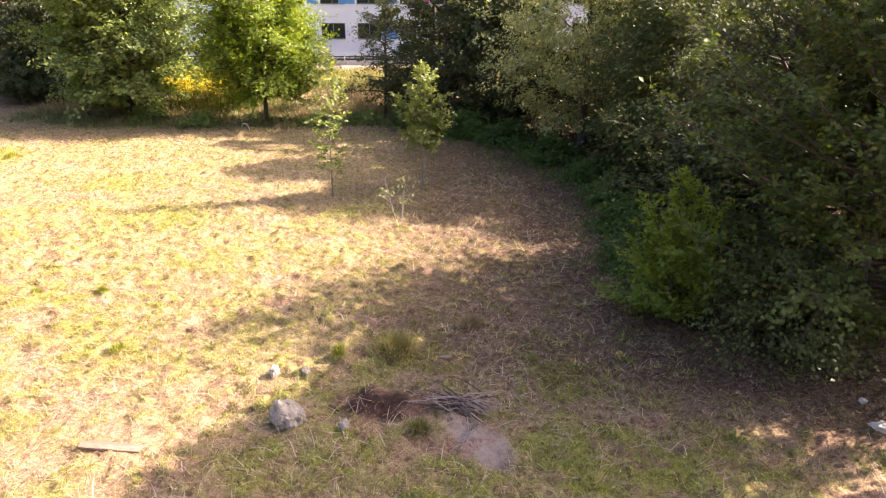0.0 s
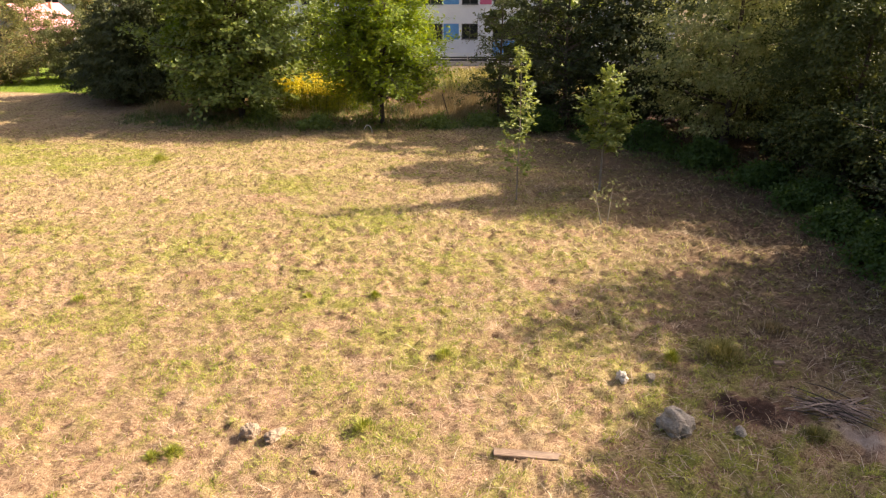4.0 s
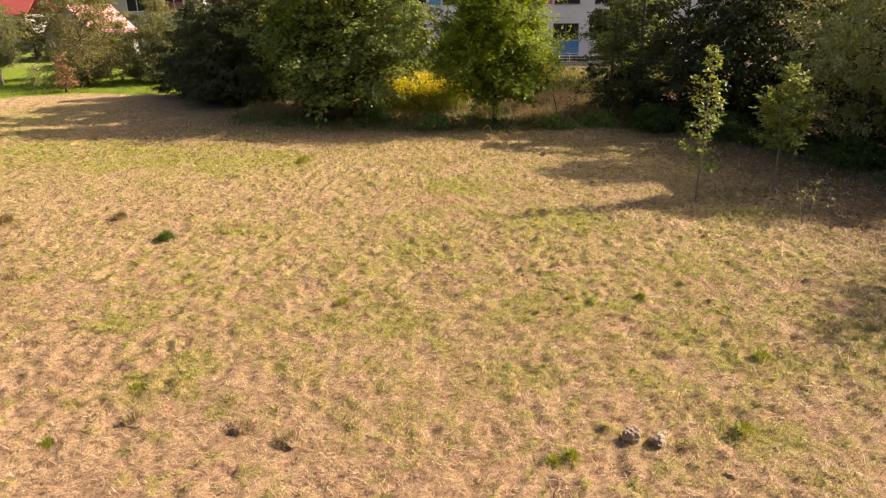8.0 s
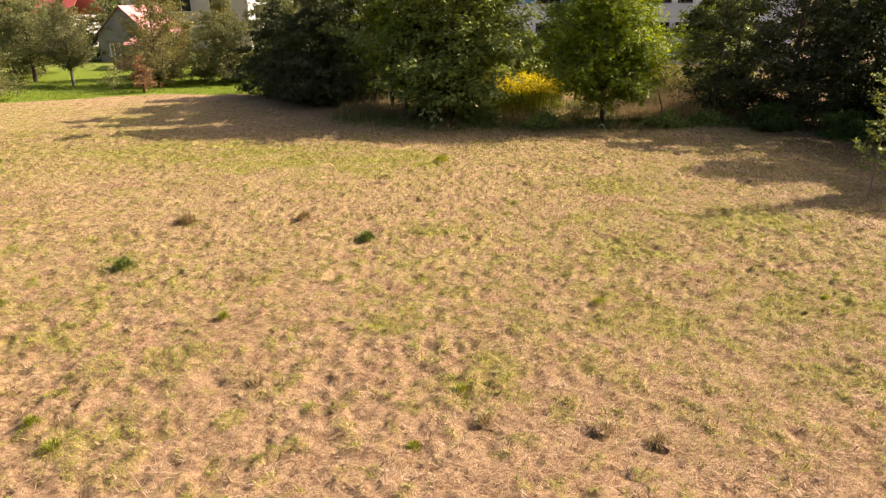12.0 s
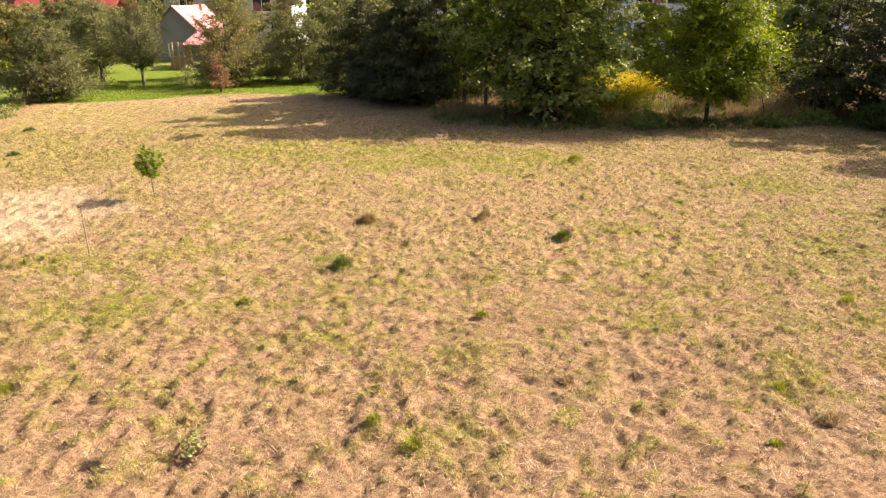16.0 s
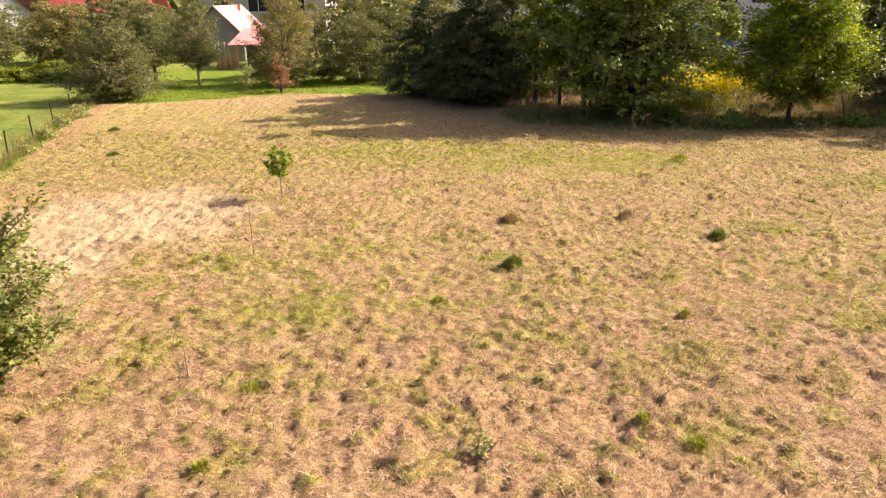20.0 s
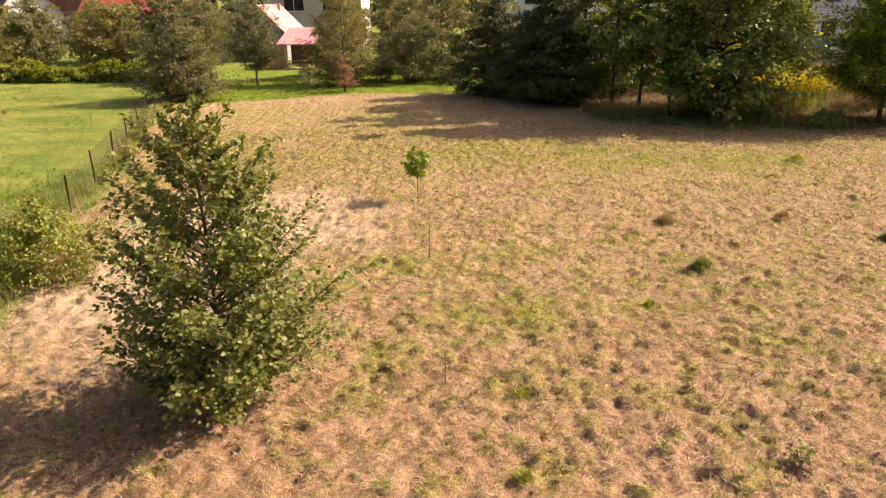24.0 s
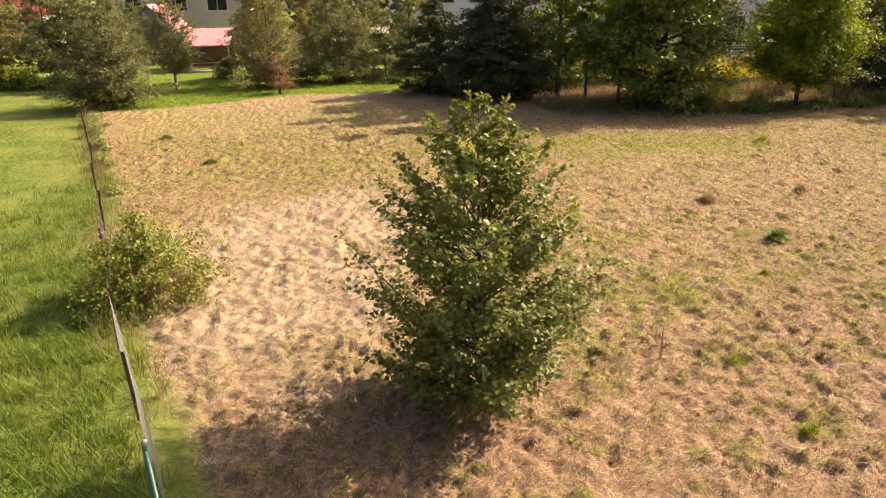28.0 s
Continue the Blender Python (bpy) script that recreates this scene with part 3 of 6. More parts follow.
def tree(name, label, x, y, h, r, z0, n_leaf, leafm, barkm=None, kind="egg", leaf=(0.16, 0.12), per=20, spread=0.3, flat=0.6, shell=0.5, lump=0.3,
         trunk=0.16, seed=1, limbs=22, droop=0.25, stems=1, category="tree", group="", wide=False, bend=0.3, boughs=0, bough_r=0.0, split=False):
    """A tree: stems, limbs that reach to the boughs, and leaves in sprays on each bough."""
    rng = np.random.default_rng(seed)
    top = thing(name, label, category, x, y, z_at(x, y) - 0.05, group)
    barkm = barkm or M_BARK
    boughs = boughs or max(10, n_leaf // 150)
    bough_r = bough_r or 0.2 * r + 0.2
    B, a = crown_centres(rng, boughs, kind, z0, h, r, shell, lump, seed * 3.7)
    trunks = []
    for s in range(stems):
        off = np.array([rng.normal(0, 0.12), rng.normal(0, 0.12), 0]) * (stems > 1) * min(1.0, r)
        pts, k = [], 7
        tall = h * (0.93 if s == 0 else 0.6 + 0.2 * rng.random())
        wob = rng.normal(0, 0.05 * bend * h / 3, (k, 2)).cumsum(0) * 0.4
        for i in range(k):
            f = i / (k - 1)
            pts.append(((off[0] * (1 + f * 2.5) + wob[i, 0] * f, off[1] * (1 + f * 2.5) + wob[i, 1] * f, f * tall), trunk * (1 - f) ** 0.8 * (1 + 0.5 * max(0, 0.06 - f) / 0.06) + 0.008))
        trunks.append(pts)
        v, q = tubes([pts], 8)
        array_part("trunk", v, q, barkm, top, smooth_faces=True)
    paths = []
    for i in range(min(limbs, len(B))):
        tgt = B[i]
        pts = trunks[int(rng.integers(stems))]
        tall = pts[-1][0][2]
        f = np.clip((tgt[2] - 0.45 * np.hypot(tgt[0], tgt[1])) / tall, 0.08, 0.95)
        zs = np.array([q[0][2] for q in pts])
        st = np.array([np.interp(f * tall, zs, [q[0][j] for q in pts]) for j in range(3)])
        mid_pt = st * 0.45 + tgt * 0.55 + np.array([0, 0, -0.08 * np.hypot(tgt[0], tgt[1])]) + rng.normal(0, 0.05, 3)
        rr = trunk * (1 - f) * 0.42 + 0.006
        paths.append([(st, rr), (st * 0.75 + mid_pt * 0.25, rr * 0.8), (mid_pt, rr * 0.55), (tgt, rr * 0.22)])
    if paths and split:
        for pth in paths:
            v, q = tubes([pth], 5)
            array_part("limb", v, q, barkm, top, smooth_faces=True)
    elif paths:
        v, q = tubes(paths, 5)
        array_part("branchwork", v, q, barkm, top, smooth_faces=True)["kind"] = "stuff"
    # sprays on the boughs, leaves on the sprays
    ns = max(1, n_leaf // (per * len(B)))
    ib = np.repeat(np.arange(len(B)), ns)
    bs = ((0.6 + 0.8 * rng.random(len(B))) * (0.45 + 0.55 * profile(kind, np.clip((B[:, 2] - z0) / (h - z0), 0, 1))))[ib][:, None]
    out = B / (np.linalg.norm(B * [1, 1, 0], axis=1, keepdims=True) + 0.3) * [1, 1, 0]
    G = rng.normal(0, 1, (len(ib), 3))
    G /= np.linalg.norm(G, axis=1, keepdims=True) + 1e-9
    G *= rng.random((len(ib), 1)) ** 0.45
    C = B[ib] + bough_r * bs * (G * [1.15, 1.15, flat] + out[ib] * rng.normal(0, 0.35, (len(ib), 1)) + [0, 0, -droop * 0.3] * np.linalg.norm(G, axis=1, keepdims=True))
    idx = np.repeat(np.arange(len(C)), per)
    n = len(idx)
    P = C[idx] + spread * (0.7 + 0.5 * rng.random(len(C)))[idx][:, None] * (0.55 * rng.normal(0, 1, (n, 3)) * [1, 1, flat] + rng.normal(0, 0.4, (n, 1)) * (out[ib][idx] + [0, 0, -droop]))
    P[:, 2] = np.maximum(P[:, 2], 0.06 + 0.1 * rng.random(n))
    dome = (P - B[ib][idx]) / bough_r
    D = rng.normal(0, 0.6, (n, 3)) + out[ib][idx] * 0.8 + [0, 0, -droop]
    N = rng.normal(0, 0.5, (n, 3)) + [0, 0, 0.75] + dome * 0.6
    sc = 0.65 + 0.7 * rng.random(n)
    high = P[:, 2] > 7.6          # fewer, larger leaves far overhead
    sc = np.where(high, sc * 1.6, sc)
    k = ~high | (rng.random(n) < 0.48)
    P, D, N, sc = P[k], D[k], N[k], sc[k]
    v, q = leaf_arrays(P, D, N, leaf[0] * sc, leaf[1] * sc, 0.14, wide)
    array_part("crown", v, q, leafm, top)
    return top


def spray_tree(name, label, x, y, h, r, z0, n_branch, n_twig, per, leafm, barkm, leaf, kind="egg", rise=(0.3, 1.0), trunk=0.05, seed=1, category="tree", group="", wide=True, lump=0.3, droop=0.0, thin=0.004, fluff=0.45, reach=(0.2, 0.24)):
    """A tree whose branches, side twigs and leaves stand out singly: leaves sit along the twigs."""
    rng = np.random.default_rng(seed)
    top = thing(name, label, category, x, y, z_at(x, y) - 0.04, group)
    zs = np.linspace(0, h * 0.97, 9)
    wob = rng.normal(0, 0.012 * h, (9, 2)).cumsum(0) * np.linspace(0, 1, 9)[:, None] * 0.5
    v, q = tubes([[((wob[i, 0], wob[i, 1], zs[i]), trunk * (1 - i / 8) ** 0.85 + thin) for i in range(9)]], 8)
    array_part("trunk", v, q, barkm, top, smooth_faces=True)
    stem = lambda z: np.array([np.interp(z, zs, wob[:, 0]), np.interp(z, zs, wob[:, 1]), z])
    C, D, N, tw = [], [], [], []
    up = np.array([0, 0, 1.0])
    for i in range(n_branch):
        u = min(0.995, max(0.01, (i + 0.5) / n_branch + rng.normal(0, 0.02)))
        a = i * 2.3999 + rng.normal(0, 0.4)
        length = r * float(profile(kind, np.array(u))) * (0.62 + 0.5 * rng.random()) * (1 + lump * (2 * float(vnoise(np.array(a * 1.4 + seed), np.array(u * 6.0), 5)) - 1)) + 0.05
        ri = rise[0] + (rise[1] - rise[0]) * u + rng.normal(0, 0.12)
        tip_z = z0 + (h - z0) * u
        st = stem(min(h * 0.95, max(0.05 * h, tip_z - ri * length)))
        out, side = np.array([math.cos(a), math.sin(a), 0]), np.array([-math.sin(a), math.cos(a), 0])
        bow = rng.normal(0, 0.12) * length
        at_s = lambda s_: st + out * length * s_ + up * (tip_z - st[2]) * s_ ** (1.25 if ri > 0 else 0.8) + side * bow * s_ * s_ - up * droop * length * s_ ** 3
        rr = trunk * 0.34 * (length / r) ** 0.7 + thin * 0.5
        v, q = tubes([[(at_s(s_), rr * (1 - 0.85 * s_)) for s_ in (0, 0.3, 0.65, 1.0)]], 5)
        array_part("limb", v, q, barkm, top, smooth_faces=True)
        m = max(3, int(round(n_twig * (length / r) ** 0.8)))
        for k in range(m):
            s_ = 1.0 if k == 0 else 0.22 + 0.78 * (k + rng.random()) / (m + 1)
            base = at_s(s_)
            way = (1 if k % 2 else -1) * (0.5 + 0.6 * rng.random()) * (0.15 if k == 0 else 1)
            d = out * 0.7 + side * way + up * (0.2 + 0.4 * max(ri, 0) + rng.normal(0, fluff) - droop)
            d /= np.linalg.norm(d)
            tl = length * (reach[0] + reach[1] * rng.random()) * (1.25 - 0.5 * s_) + leaf[0] * 0.9
            tw.append([(base, thin), (base + d * tl, thin * 0.4)])
            f = (np.arange(per) + 0.6 + 0.5 * rng.random(per)) / per
            sd = np.cross(d, up)
            sg = np.where(np.arange(per) % 2, 1.0, -1.0)[:, None]
            D_ = d * 0.6 + sd * sg * 0.75 + rng.normal(0, 0.35, (per, 3)) - up * 0.15
            C.append(base + d * tl * f[:, None] + D_ * leaf[0] * 0.45 + rng.normal(0, 0.12 * leaf[0], (per, 3)) + rng.normal(0, 0.1 * tl, (per, 3)))
            D.append(D_)
            N.append(np.tile(up * 0.85 + out * 0.4 + d * 0.15, (per, 1)) + rng.normal(0, 0.42, (per, 3)))
    v, q = tubes(tw, 3)
    array_part("twigwork", v, q, barkm, top)["kind"] = "stuff"
    C, D, N = np.concatenate(C), np.concatenate(D), np.concatenate(N)
    C[:, 2] = np.maximum(C[:, 2], 0.05)
    sc = 0.65 + 0.6 * rng.random(len(C))
    v, q = leaf_arrays(C, D, N, leaf[0] * sc, leaf[1] * sc, 0.14, wide)
    array_part("crown", v, q, leafm, top)
    return top


def blades(P, length, width, lean, rng, bend=0.5, comb=0.0, simple=False, angle=None):
    """Grass blades at P, each two quads; lean is how far the tip falls over as a share of the length."""
    n = len(P)
    a = rng.random(n) * 2 * np.pi
    if comb:        # hay combed into swirls
        a = 4 * np.pi * fbm(P[:, 0] * 0.9, P[:, 1] * 0.9, 91, 2) + rng.normal(0, 1 / comb, n)
    if angle is not None:
        a = angle
    way = np.stack([np.cos(a), np.sin(a), np.zeros(n)], 1)
    side = np.stack([-np.sin(a), np.cos(a), np.zeros(n)], 1)
    up = np.array([0, 0, 1.0])
    ln, w, le = length[:, None], width[:, None], lean[:, None]
    rise = np.sqrt(np.clip(1 - le ** 2, 0.02, 1))
    m = P + way * ln * le * 0.4 + up * ln * rise * 0.6
    t = P + way * ln * le + up * ln * rise * (1 - bend * le)
    if simple:
        pts = np.stack([P - side * w * 0.6, P + side * w * 0.6, t], 1).reshape(-1, 3)
        return pts, np.arange(n * 3).reshape(-1, 3)
    pts = np.stack([P - side * w * 0.5, P + side * w * 0.5, m + side * w * 0.42, m - side * w * 0.42, t], 1).reshape(-1, 3)
    i = np.arange(n)[:, None] * 5
    F = np.concatenate([i + np.array([[0, 1, 2]]), i + np.array([[0, 2, 3]]), i + np.array([[3, 2, 4]])], 0)
    return pts, F


def on_ground(x, y, lift=0.0):
    return np.stack([x, y, height(x, y) + lift], 1)


# ---- ground: one sheet to the horizon ----
xs = np.concatenate([-56 - np.geomspace(0.3, 1900, 34)[::-1], np.arange(-56, 9.01, 0.084), 9 + np.geomspace(0.3, 1900, 34)])
ys = np.concatenate([5 - np.geomspace(0.3, 1900, 30)[::-1], np.arange(5, 14, 0.076), np.arange(14, 20, 0.1), np.arange(20, 37, 0.16), np.arange(37, 60, 0.3), 60 + np.geomspace(0.4, 1900, 34)])
GX, GY = np.meshgrid(xs, ys)
gx, gy = GX.ravel(), GY.ravel()
inner = smooth(12, 8, gx) * smooth(-62, -56, gx) * smooth(2, 5, gy) * smooth(66, 58, gy)
gv = np.stack([gx, gy, height(gx, gy) * inner], 1)
nx, ny = len(xs), len(ys)
ii = (np.arange(ny - 1)[:, None] * nx + np.arange(nx - 1)[None]).ravel()
gm = raw_mesh("ground", gv, np.stack([ii, ii + 1, ii + 1 + nx, ii + nx], 1), True)
gm.materials.append(M_GROUND)
mow = mown(gx, gy)
behind = smooth(48, 53, gy)
weeds = (1 - behind) * smooth(36.0, 37.5, gy - 0.8 * np.maximum(0, -20 - gx) + 1.2 * (fbm(gx * 0.6, gy * 0.6, 31) - 0.5)) * smooth(-30, -24, gx)
wood = shaded_wood_floor(gx, gy)
soil_m = smooth(1.1, 0.6, np.hypot((gx + 1.0) / 0.95, (gy - 10.2) / 0.65) + 0.5 * (fbm(gx * 2, gy * 2, 51) - 0.5))
dust_m = smooth(1.1, 0.6, np.hypot((gx - 0.55 - 0.3 * (9.2 - gy)) / 0.5, (gy - 9.1) / 0.75) + 0.5 * (fbm(gx * 2, gy * 2, 52) - 0.5))
green_m = green_mask(gx, gy) * 0.9 * (1 - pale_zone(gx, gy))
far_pave = smooth(66.5, 67.0, gy) * smooth(-24, -22, gx) * smooth(30, 26, gx)
zone_c = np.stack([(1 - mow) * (1 - weeds), pale_zone(gx, gy) * mow, np.maximum(soil_m, 0), (1 - mow) * smooth(44, 47, gy) * smooth(-0.5, 0.5, gx - fence_x(gy)) * smooth(-27, -29, gx) * smooth(75, 68, gy)], 1)
thatch = 0
for px, py, rx, ry in ((-12.7, 23.4, 1.1, 0.8), (-30.8, 25.8, 1.0, 0.7), (-6.5, 10.2, 0.9, 0.5), (-19.5, 11.8, 1.0, 0.6), (-29.0, 12.6, 1.1, 0.6)):
    thatch = np.maximum(thatch, smooth(1.1, 0.5, np.hypot((gx - px) / rx, (gy - py) / ry) + 0.7 * (fbm(gx * 2, gy * 2, 53) - 0.5)))
green_m = green_m * (1 - 0.8 * thatch)
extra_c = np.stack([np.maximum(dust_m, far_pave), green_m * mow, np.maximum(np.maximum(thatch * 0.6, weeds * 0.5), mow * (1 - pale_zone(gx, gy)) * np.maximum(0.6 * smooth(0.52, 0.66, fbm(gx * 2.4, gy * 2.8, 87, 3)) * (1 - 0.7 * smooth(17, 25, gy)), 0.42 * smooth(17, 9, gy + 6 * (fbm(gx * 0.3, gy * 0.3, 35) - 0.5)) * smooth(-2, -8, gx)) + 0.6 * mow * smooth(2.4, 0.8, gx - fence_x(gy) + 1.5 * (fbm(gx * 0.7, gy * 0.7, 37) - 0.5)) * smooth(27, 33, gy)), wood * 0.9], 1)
for nm, arr in (("zone", zone_c), ("extra", extra_c)):
    at_ = gm.color_attributes.new(nm, "FLOAT_COLOR", "POINT")
    at_.data.foreach_set("color", np.ascontiguousarray(arr, dtype=np.float32).ravel())
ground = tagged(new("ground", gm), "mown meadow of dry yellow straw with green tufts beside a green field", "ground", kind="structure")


# ---- straw and grass on the meadow ----
def scatter(rng, count, x0, x1, y0, y1, keep):
    x, y = x0 + (x1 - x0) * rng.random(count), y0 + (y1 - y0) * rng.random(count)
    k = rng.random(count) < keep(x, y)
    return x[k], y[k]


def straw_field(name, label, material, count, y0, y1, keep, ln, wd, seed, lean=(0.72, 0.99), simple=False, x0=-50, x1=7, comb=0.6):
    rng = np.random.default_rng(seed)
    x, y = scatter(rng, count, x0, x1, y0, y1, keep)
    k = len(x)
    v, f = blades(on_ground(x, y, -0.005), ln[0] + (ln[1] - ln[0]) * rng.random(k), wd[0] + (wd[1] - wd[0]) * rng.random(k), lean[0] + (lean[1] - lean[0]) * rng.random(k), rng, 0.6, comb, simple)
    return tagged(array_part(name, v, f, material), label, "grass", kind="stuff")


def clumpy(x, y, s=1.3, seed=71):
    return smooth(0.35, 0.75, fbm(x * s, y * s, seed, 2))


bare = lambda x, y: 1 - np.maximum(smooth(1.2, 0.7, np.hypot((x + 1.05) / 0.9, (y - 10.2) / 0.6)), smooth(1.2, 0.7, np.hypot((x - 0.35) / 0.75, (y - 9.15) / 0.7))) * 0.97
straw_field("straw_litter", "dry pinkish-yellow cut straw lying on the meadow", M_HAY, 200000, 6, 17, lambda x, y: mown(x, y) * (0.35 + 0.65 * clumpy(x, y)) * (1 - pale_zone(x, y)) * (1 - 0.93 * green_mask(x, y)) * (1 - 0.6 * shaded_wood_floor(x, y)) * bare(x, y), (0.09, 0.26), (0.006, 0.012), 1, simple=True)
straw_field("far_straw_litter", "dry yellow cut straw further out on the meadow", M_STRAW, 150000, 17, 40, lambda x, y: mown(x, y) * (1 - 0.7 * shaded_wood_floor(x, y)) * (0.3 + 0.7 * clumpy(x, y)) * (1 - 0.85 * green_mask(x, y)) * (1 - pale_zone(x, y)), (0.16, 0.4), (0.012, 0.024), 2, simple=True)
straw_field("pale_hay_litter", "bleached pale hay lying in tussocks", M_PALE, 160000, 10, 28, lambda x, y: mown(x, y) * pale_zone(x, y) * (0.4 + 0.6 * clumpy(x, y, 2.0)), (0.1, 0.28), (0.007, 0.014), 3, (0.7, 0.99), True, -47, -33)
straw_field("short_meadow_grass", "short yellow-green grass tufts on the mown meadow", M_GRASS, 620000, 6, 17, lambda x, y: mown(x, y) * (1 - 0.7 * pale_zone(x, y)) * (0.01 + 0.75 * green_mask(x, y) ** 1.5) * (1 - 0.15 * shaded_wood_floor(x, y)) * bare(x, y), (0.05, 0.13), (0.01, 0.018), 4, (0.5, 0.95), simple=True)
straw_field("far_meadow_grass", "short yellow-green grass tufts further out on the meadow", M_GRASS, 330000, 17, 37, lambda x, y: mown(x, y) * (1 - 0.8 * pale_zone(x, y)) * (0.02 + 0.6 * green_mask(x, y)) * (1 - 0.8 * shaded_wood_floor(x, y)), (0.08, 0.18), (0.018, 0.032), 15, (0.6, 0.98), simple=True)


def tuft_field(name, label, material, tufts, per, x0, x1, y0, y1, keep, ln, wd, spread, seed, lean=(0.2, 0.85), simple=False):
    rng = np.random.default_rng(seed)
    tx, ty = scatter(rng, tufts, x0, x1, y0, y1, keep)
    sz = 0.5 + rng.random(len(tx)) ** 2 * 1.0
    x = np.repeat(tx, per) + rng.normal(0, 1, len(tx) * per) * spread * np.repeat(sz, per)
    y = np.repeat(ty, per) + rng.normal(0, 1, len(tx) * per) * spread * np.repeat(sz, per)
    k = len(x)
    v, f = blades(on_ground(x, y, -0.01), (ln[0] + (ln[1] - ln[0]) * rng.random(k)) * np.repeat(0.6 + 0.5 * sz, per), wd[0] + (wd[1] - wd[0]) * rng.random(k), lean[0] + (lean[1] - lean[0]) * rng.random(k), rng, simple=simple)
    return tagged(array_part(name, v, f, material), label, "grass", kind="stuff")


tuft_field("grass_tufts", "small yellow-green grass tufts growing through the straw", M_GRASS, 6500, 20, -48, 6, 6, 32, lambda x, y: mown(x, y) * (1 - 0.8 * pale_zone(x, y)) * (0.08 + 0.8 * green_mask(x, y)) * (1 - 0.7 * shaded_wood_floor(x, y)) * bare(x, y), (0.07, 0.17), (0.012, 0.022), 0.085, 5, (0.45, 0.95), simple=True)
tuft_field("straw_tussocks", "brownish straw tussocks standing out of the mown meadow", M_HAY, 4500, 18, -48, 6, 6, 26, lambda x, y: mown(x, y) * (1 - 0.5 * pale_zone(x, y)) * bare(x, y), (0.08, 0.2), (0.009, 0.016), 0.08, 6, (0.6, 0.98), simple=True)
tuft_field("field_grass", "long bright green grass of the field beyond the fence", M_FIELD, 7000, 24, -56, -41, 4, 30, lambda x, y: (1 - mown(x, y)) * smooth(0.1, -0.4, x - fence_x(y)) * np.clip(1.45 - (y - 6) / 16, 0.0, 1) * smooth(-12, -6, x - fence_x(y)), (0.2, 0.55), (0.012, 0.024), 0.16, 7, (0.35, 0.92), simple=True)
tuft_field("far_field_grass", "lighter green grass further out on the field", M_FIELD, 3500, 12, -80, -44, 20, 62, lambda x, y: (1 - mown(x, y)) * smooth(0.1, -0.4, x - fence_x(y)) * (0.25 + 0.75 * clumpy(x, y, 0.35, 79)), (0.15, 0.4), (0.03, 0.05), 0.45, 14, (0.85, 0.99), simple=True)
tuft_field("fence_grass", "uncut grass with green and dry blades along the fence", M_FIELD, 1000, 26, -54, -41, 6, 47, lambda x, y: smooth(0.75, 0.25, np.abs(x - fence_x(y) - 0.2)), (0.25, 0.65), (0.009, 0.016), 0.14, 8, (0.15, 0.7))
tuft_field("fence_dry_grass", "dry reddish-yellow grass stalks grown through the fence", M_DRY, 2600, 18, -54, -41, 11, 47, lambda x, y: smooth(0.6, 0.1, np.abs(x - fence_x(y) - 0.15)), (0.3, 0.9), (0.009, 0.016), 0.12, 9, (0.12, 0.6), simple=True)
tuft_field("weed_strip", "tall dry grass and weeds under the tree line", M_DRY, 1700, 26, -26, 0, 36.5, 52, lambda x, y: smooth(36.3, 38.0, y - 0.5 * np.maximum(0, -19 - x)) * np.clip(1.3 - (y - 36) / 16, 0.2, 1) * smooth(0.3, 0.6, fbm(x * 0.5, y * 0.5, 95, 2)) * smooth(36.6, 39.5, y) * smooth(-26, -22, x), (0.25, 0.85), (0.014, 0.03), 0.35, 10, (0.3, 0.95), simple=True)
tuft_field("dry_brush", "tall pinkish dry grass round the slender maples", M_DRY, 900, 22, -25, -18.5, 41.0, 45.5, lambda x, y: smooth(0.25, 0.5, fbm(x * 0.8, y * 0.8, 97, 2)) * smooth(-25, -22.5, x), (0.35, 1.1), (0.014, 0.028), 0.3, 16, (0.25, 0.85), simple=True)
tuft_field("tall_dry_grass", "tall golden dry grass standing beside the ash tree", M_DRY, 750, 18, -8.6, -1.0, 39.5, 49, lambda x, y: smooth(0.25, 0.5, fbm(x * 0.7, y * 0.7, 98, 2)), (0.5, 1.3), (0.016, 0.03), 0.3, 23, (0.2, 0.75), simple=True)
tuft_field("rank_grass", "rank yellowing grass and weeds before the white building", M_RANK, 1500, 16, -26, 8, 50, 67, lambda x, y: np.ones_like(x), (0.35, 0.9), (0.04, 0.07), 0.4, 13, (0.2, 0.7), simple=True)
tuft_field("green_weed_strip", "green weeds along the shaded edge of the tree line", M_SEDGE, 1500, 24, -25, 0, 36.0, 46, lambda x, y: smooth(35.8, 37.2, y - 0.5 * np.maximum(0, -19 - x)), (0.15, 0.5), (0.02, 0.045), 0.35, 11, (0.4, 0.97), simple=True)
tuft_field("lawn_grass", "bright green garden lawn under the fruit trees", M_LAWN, 2600, 16, -56, -28, 48, 62, lambda x, y: (1 - mown(x, y)), (0.08, 0.2), (0.02, 0.04), 0.3, 12, (0.35, 0.9), simple=True)

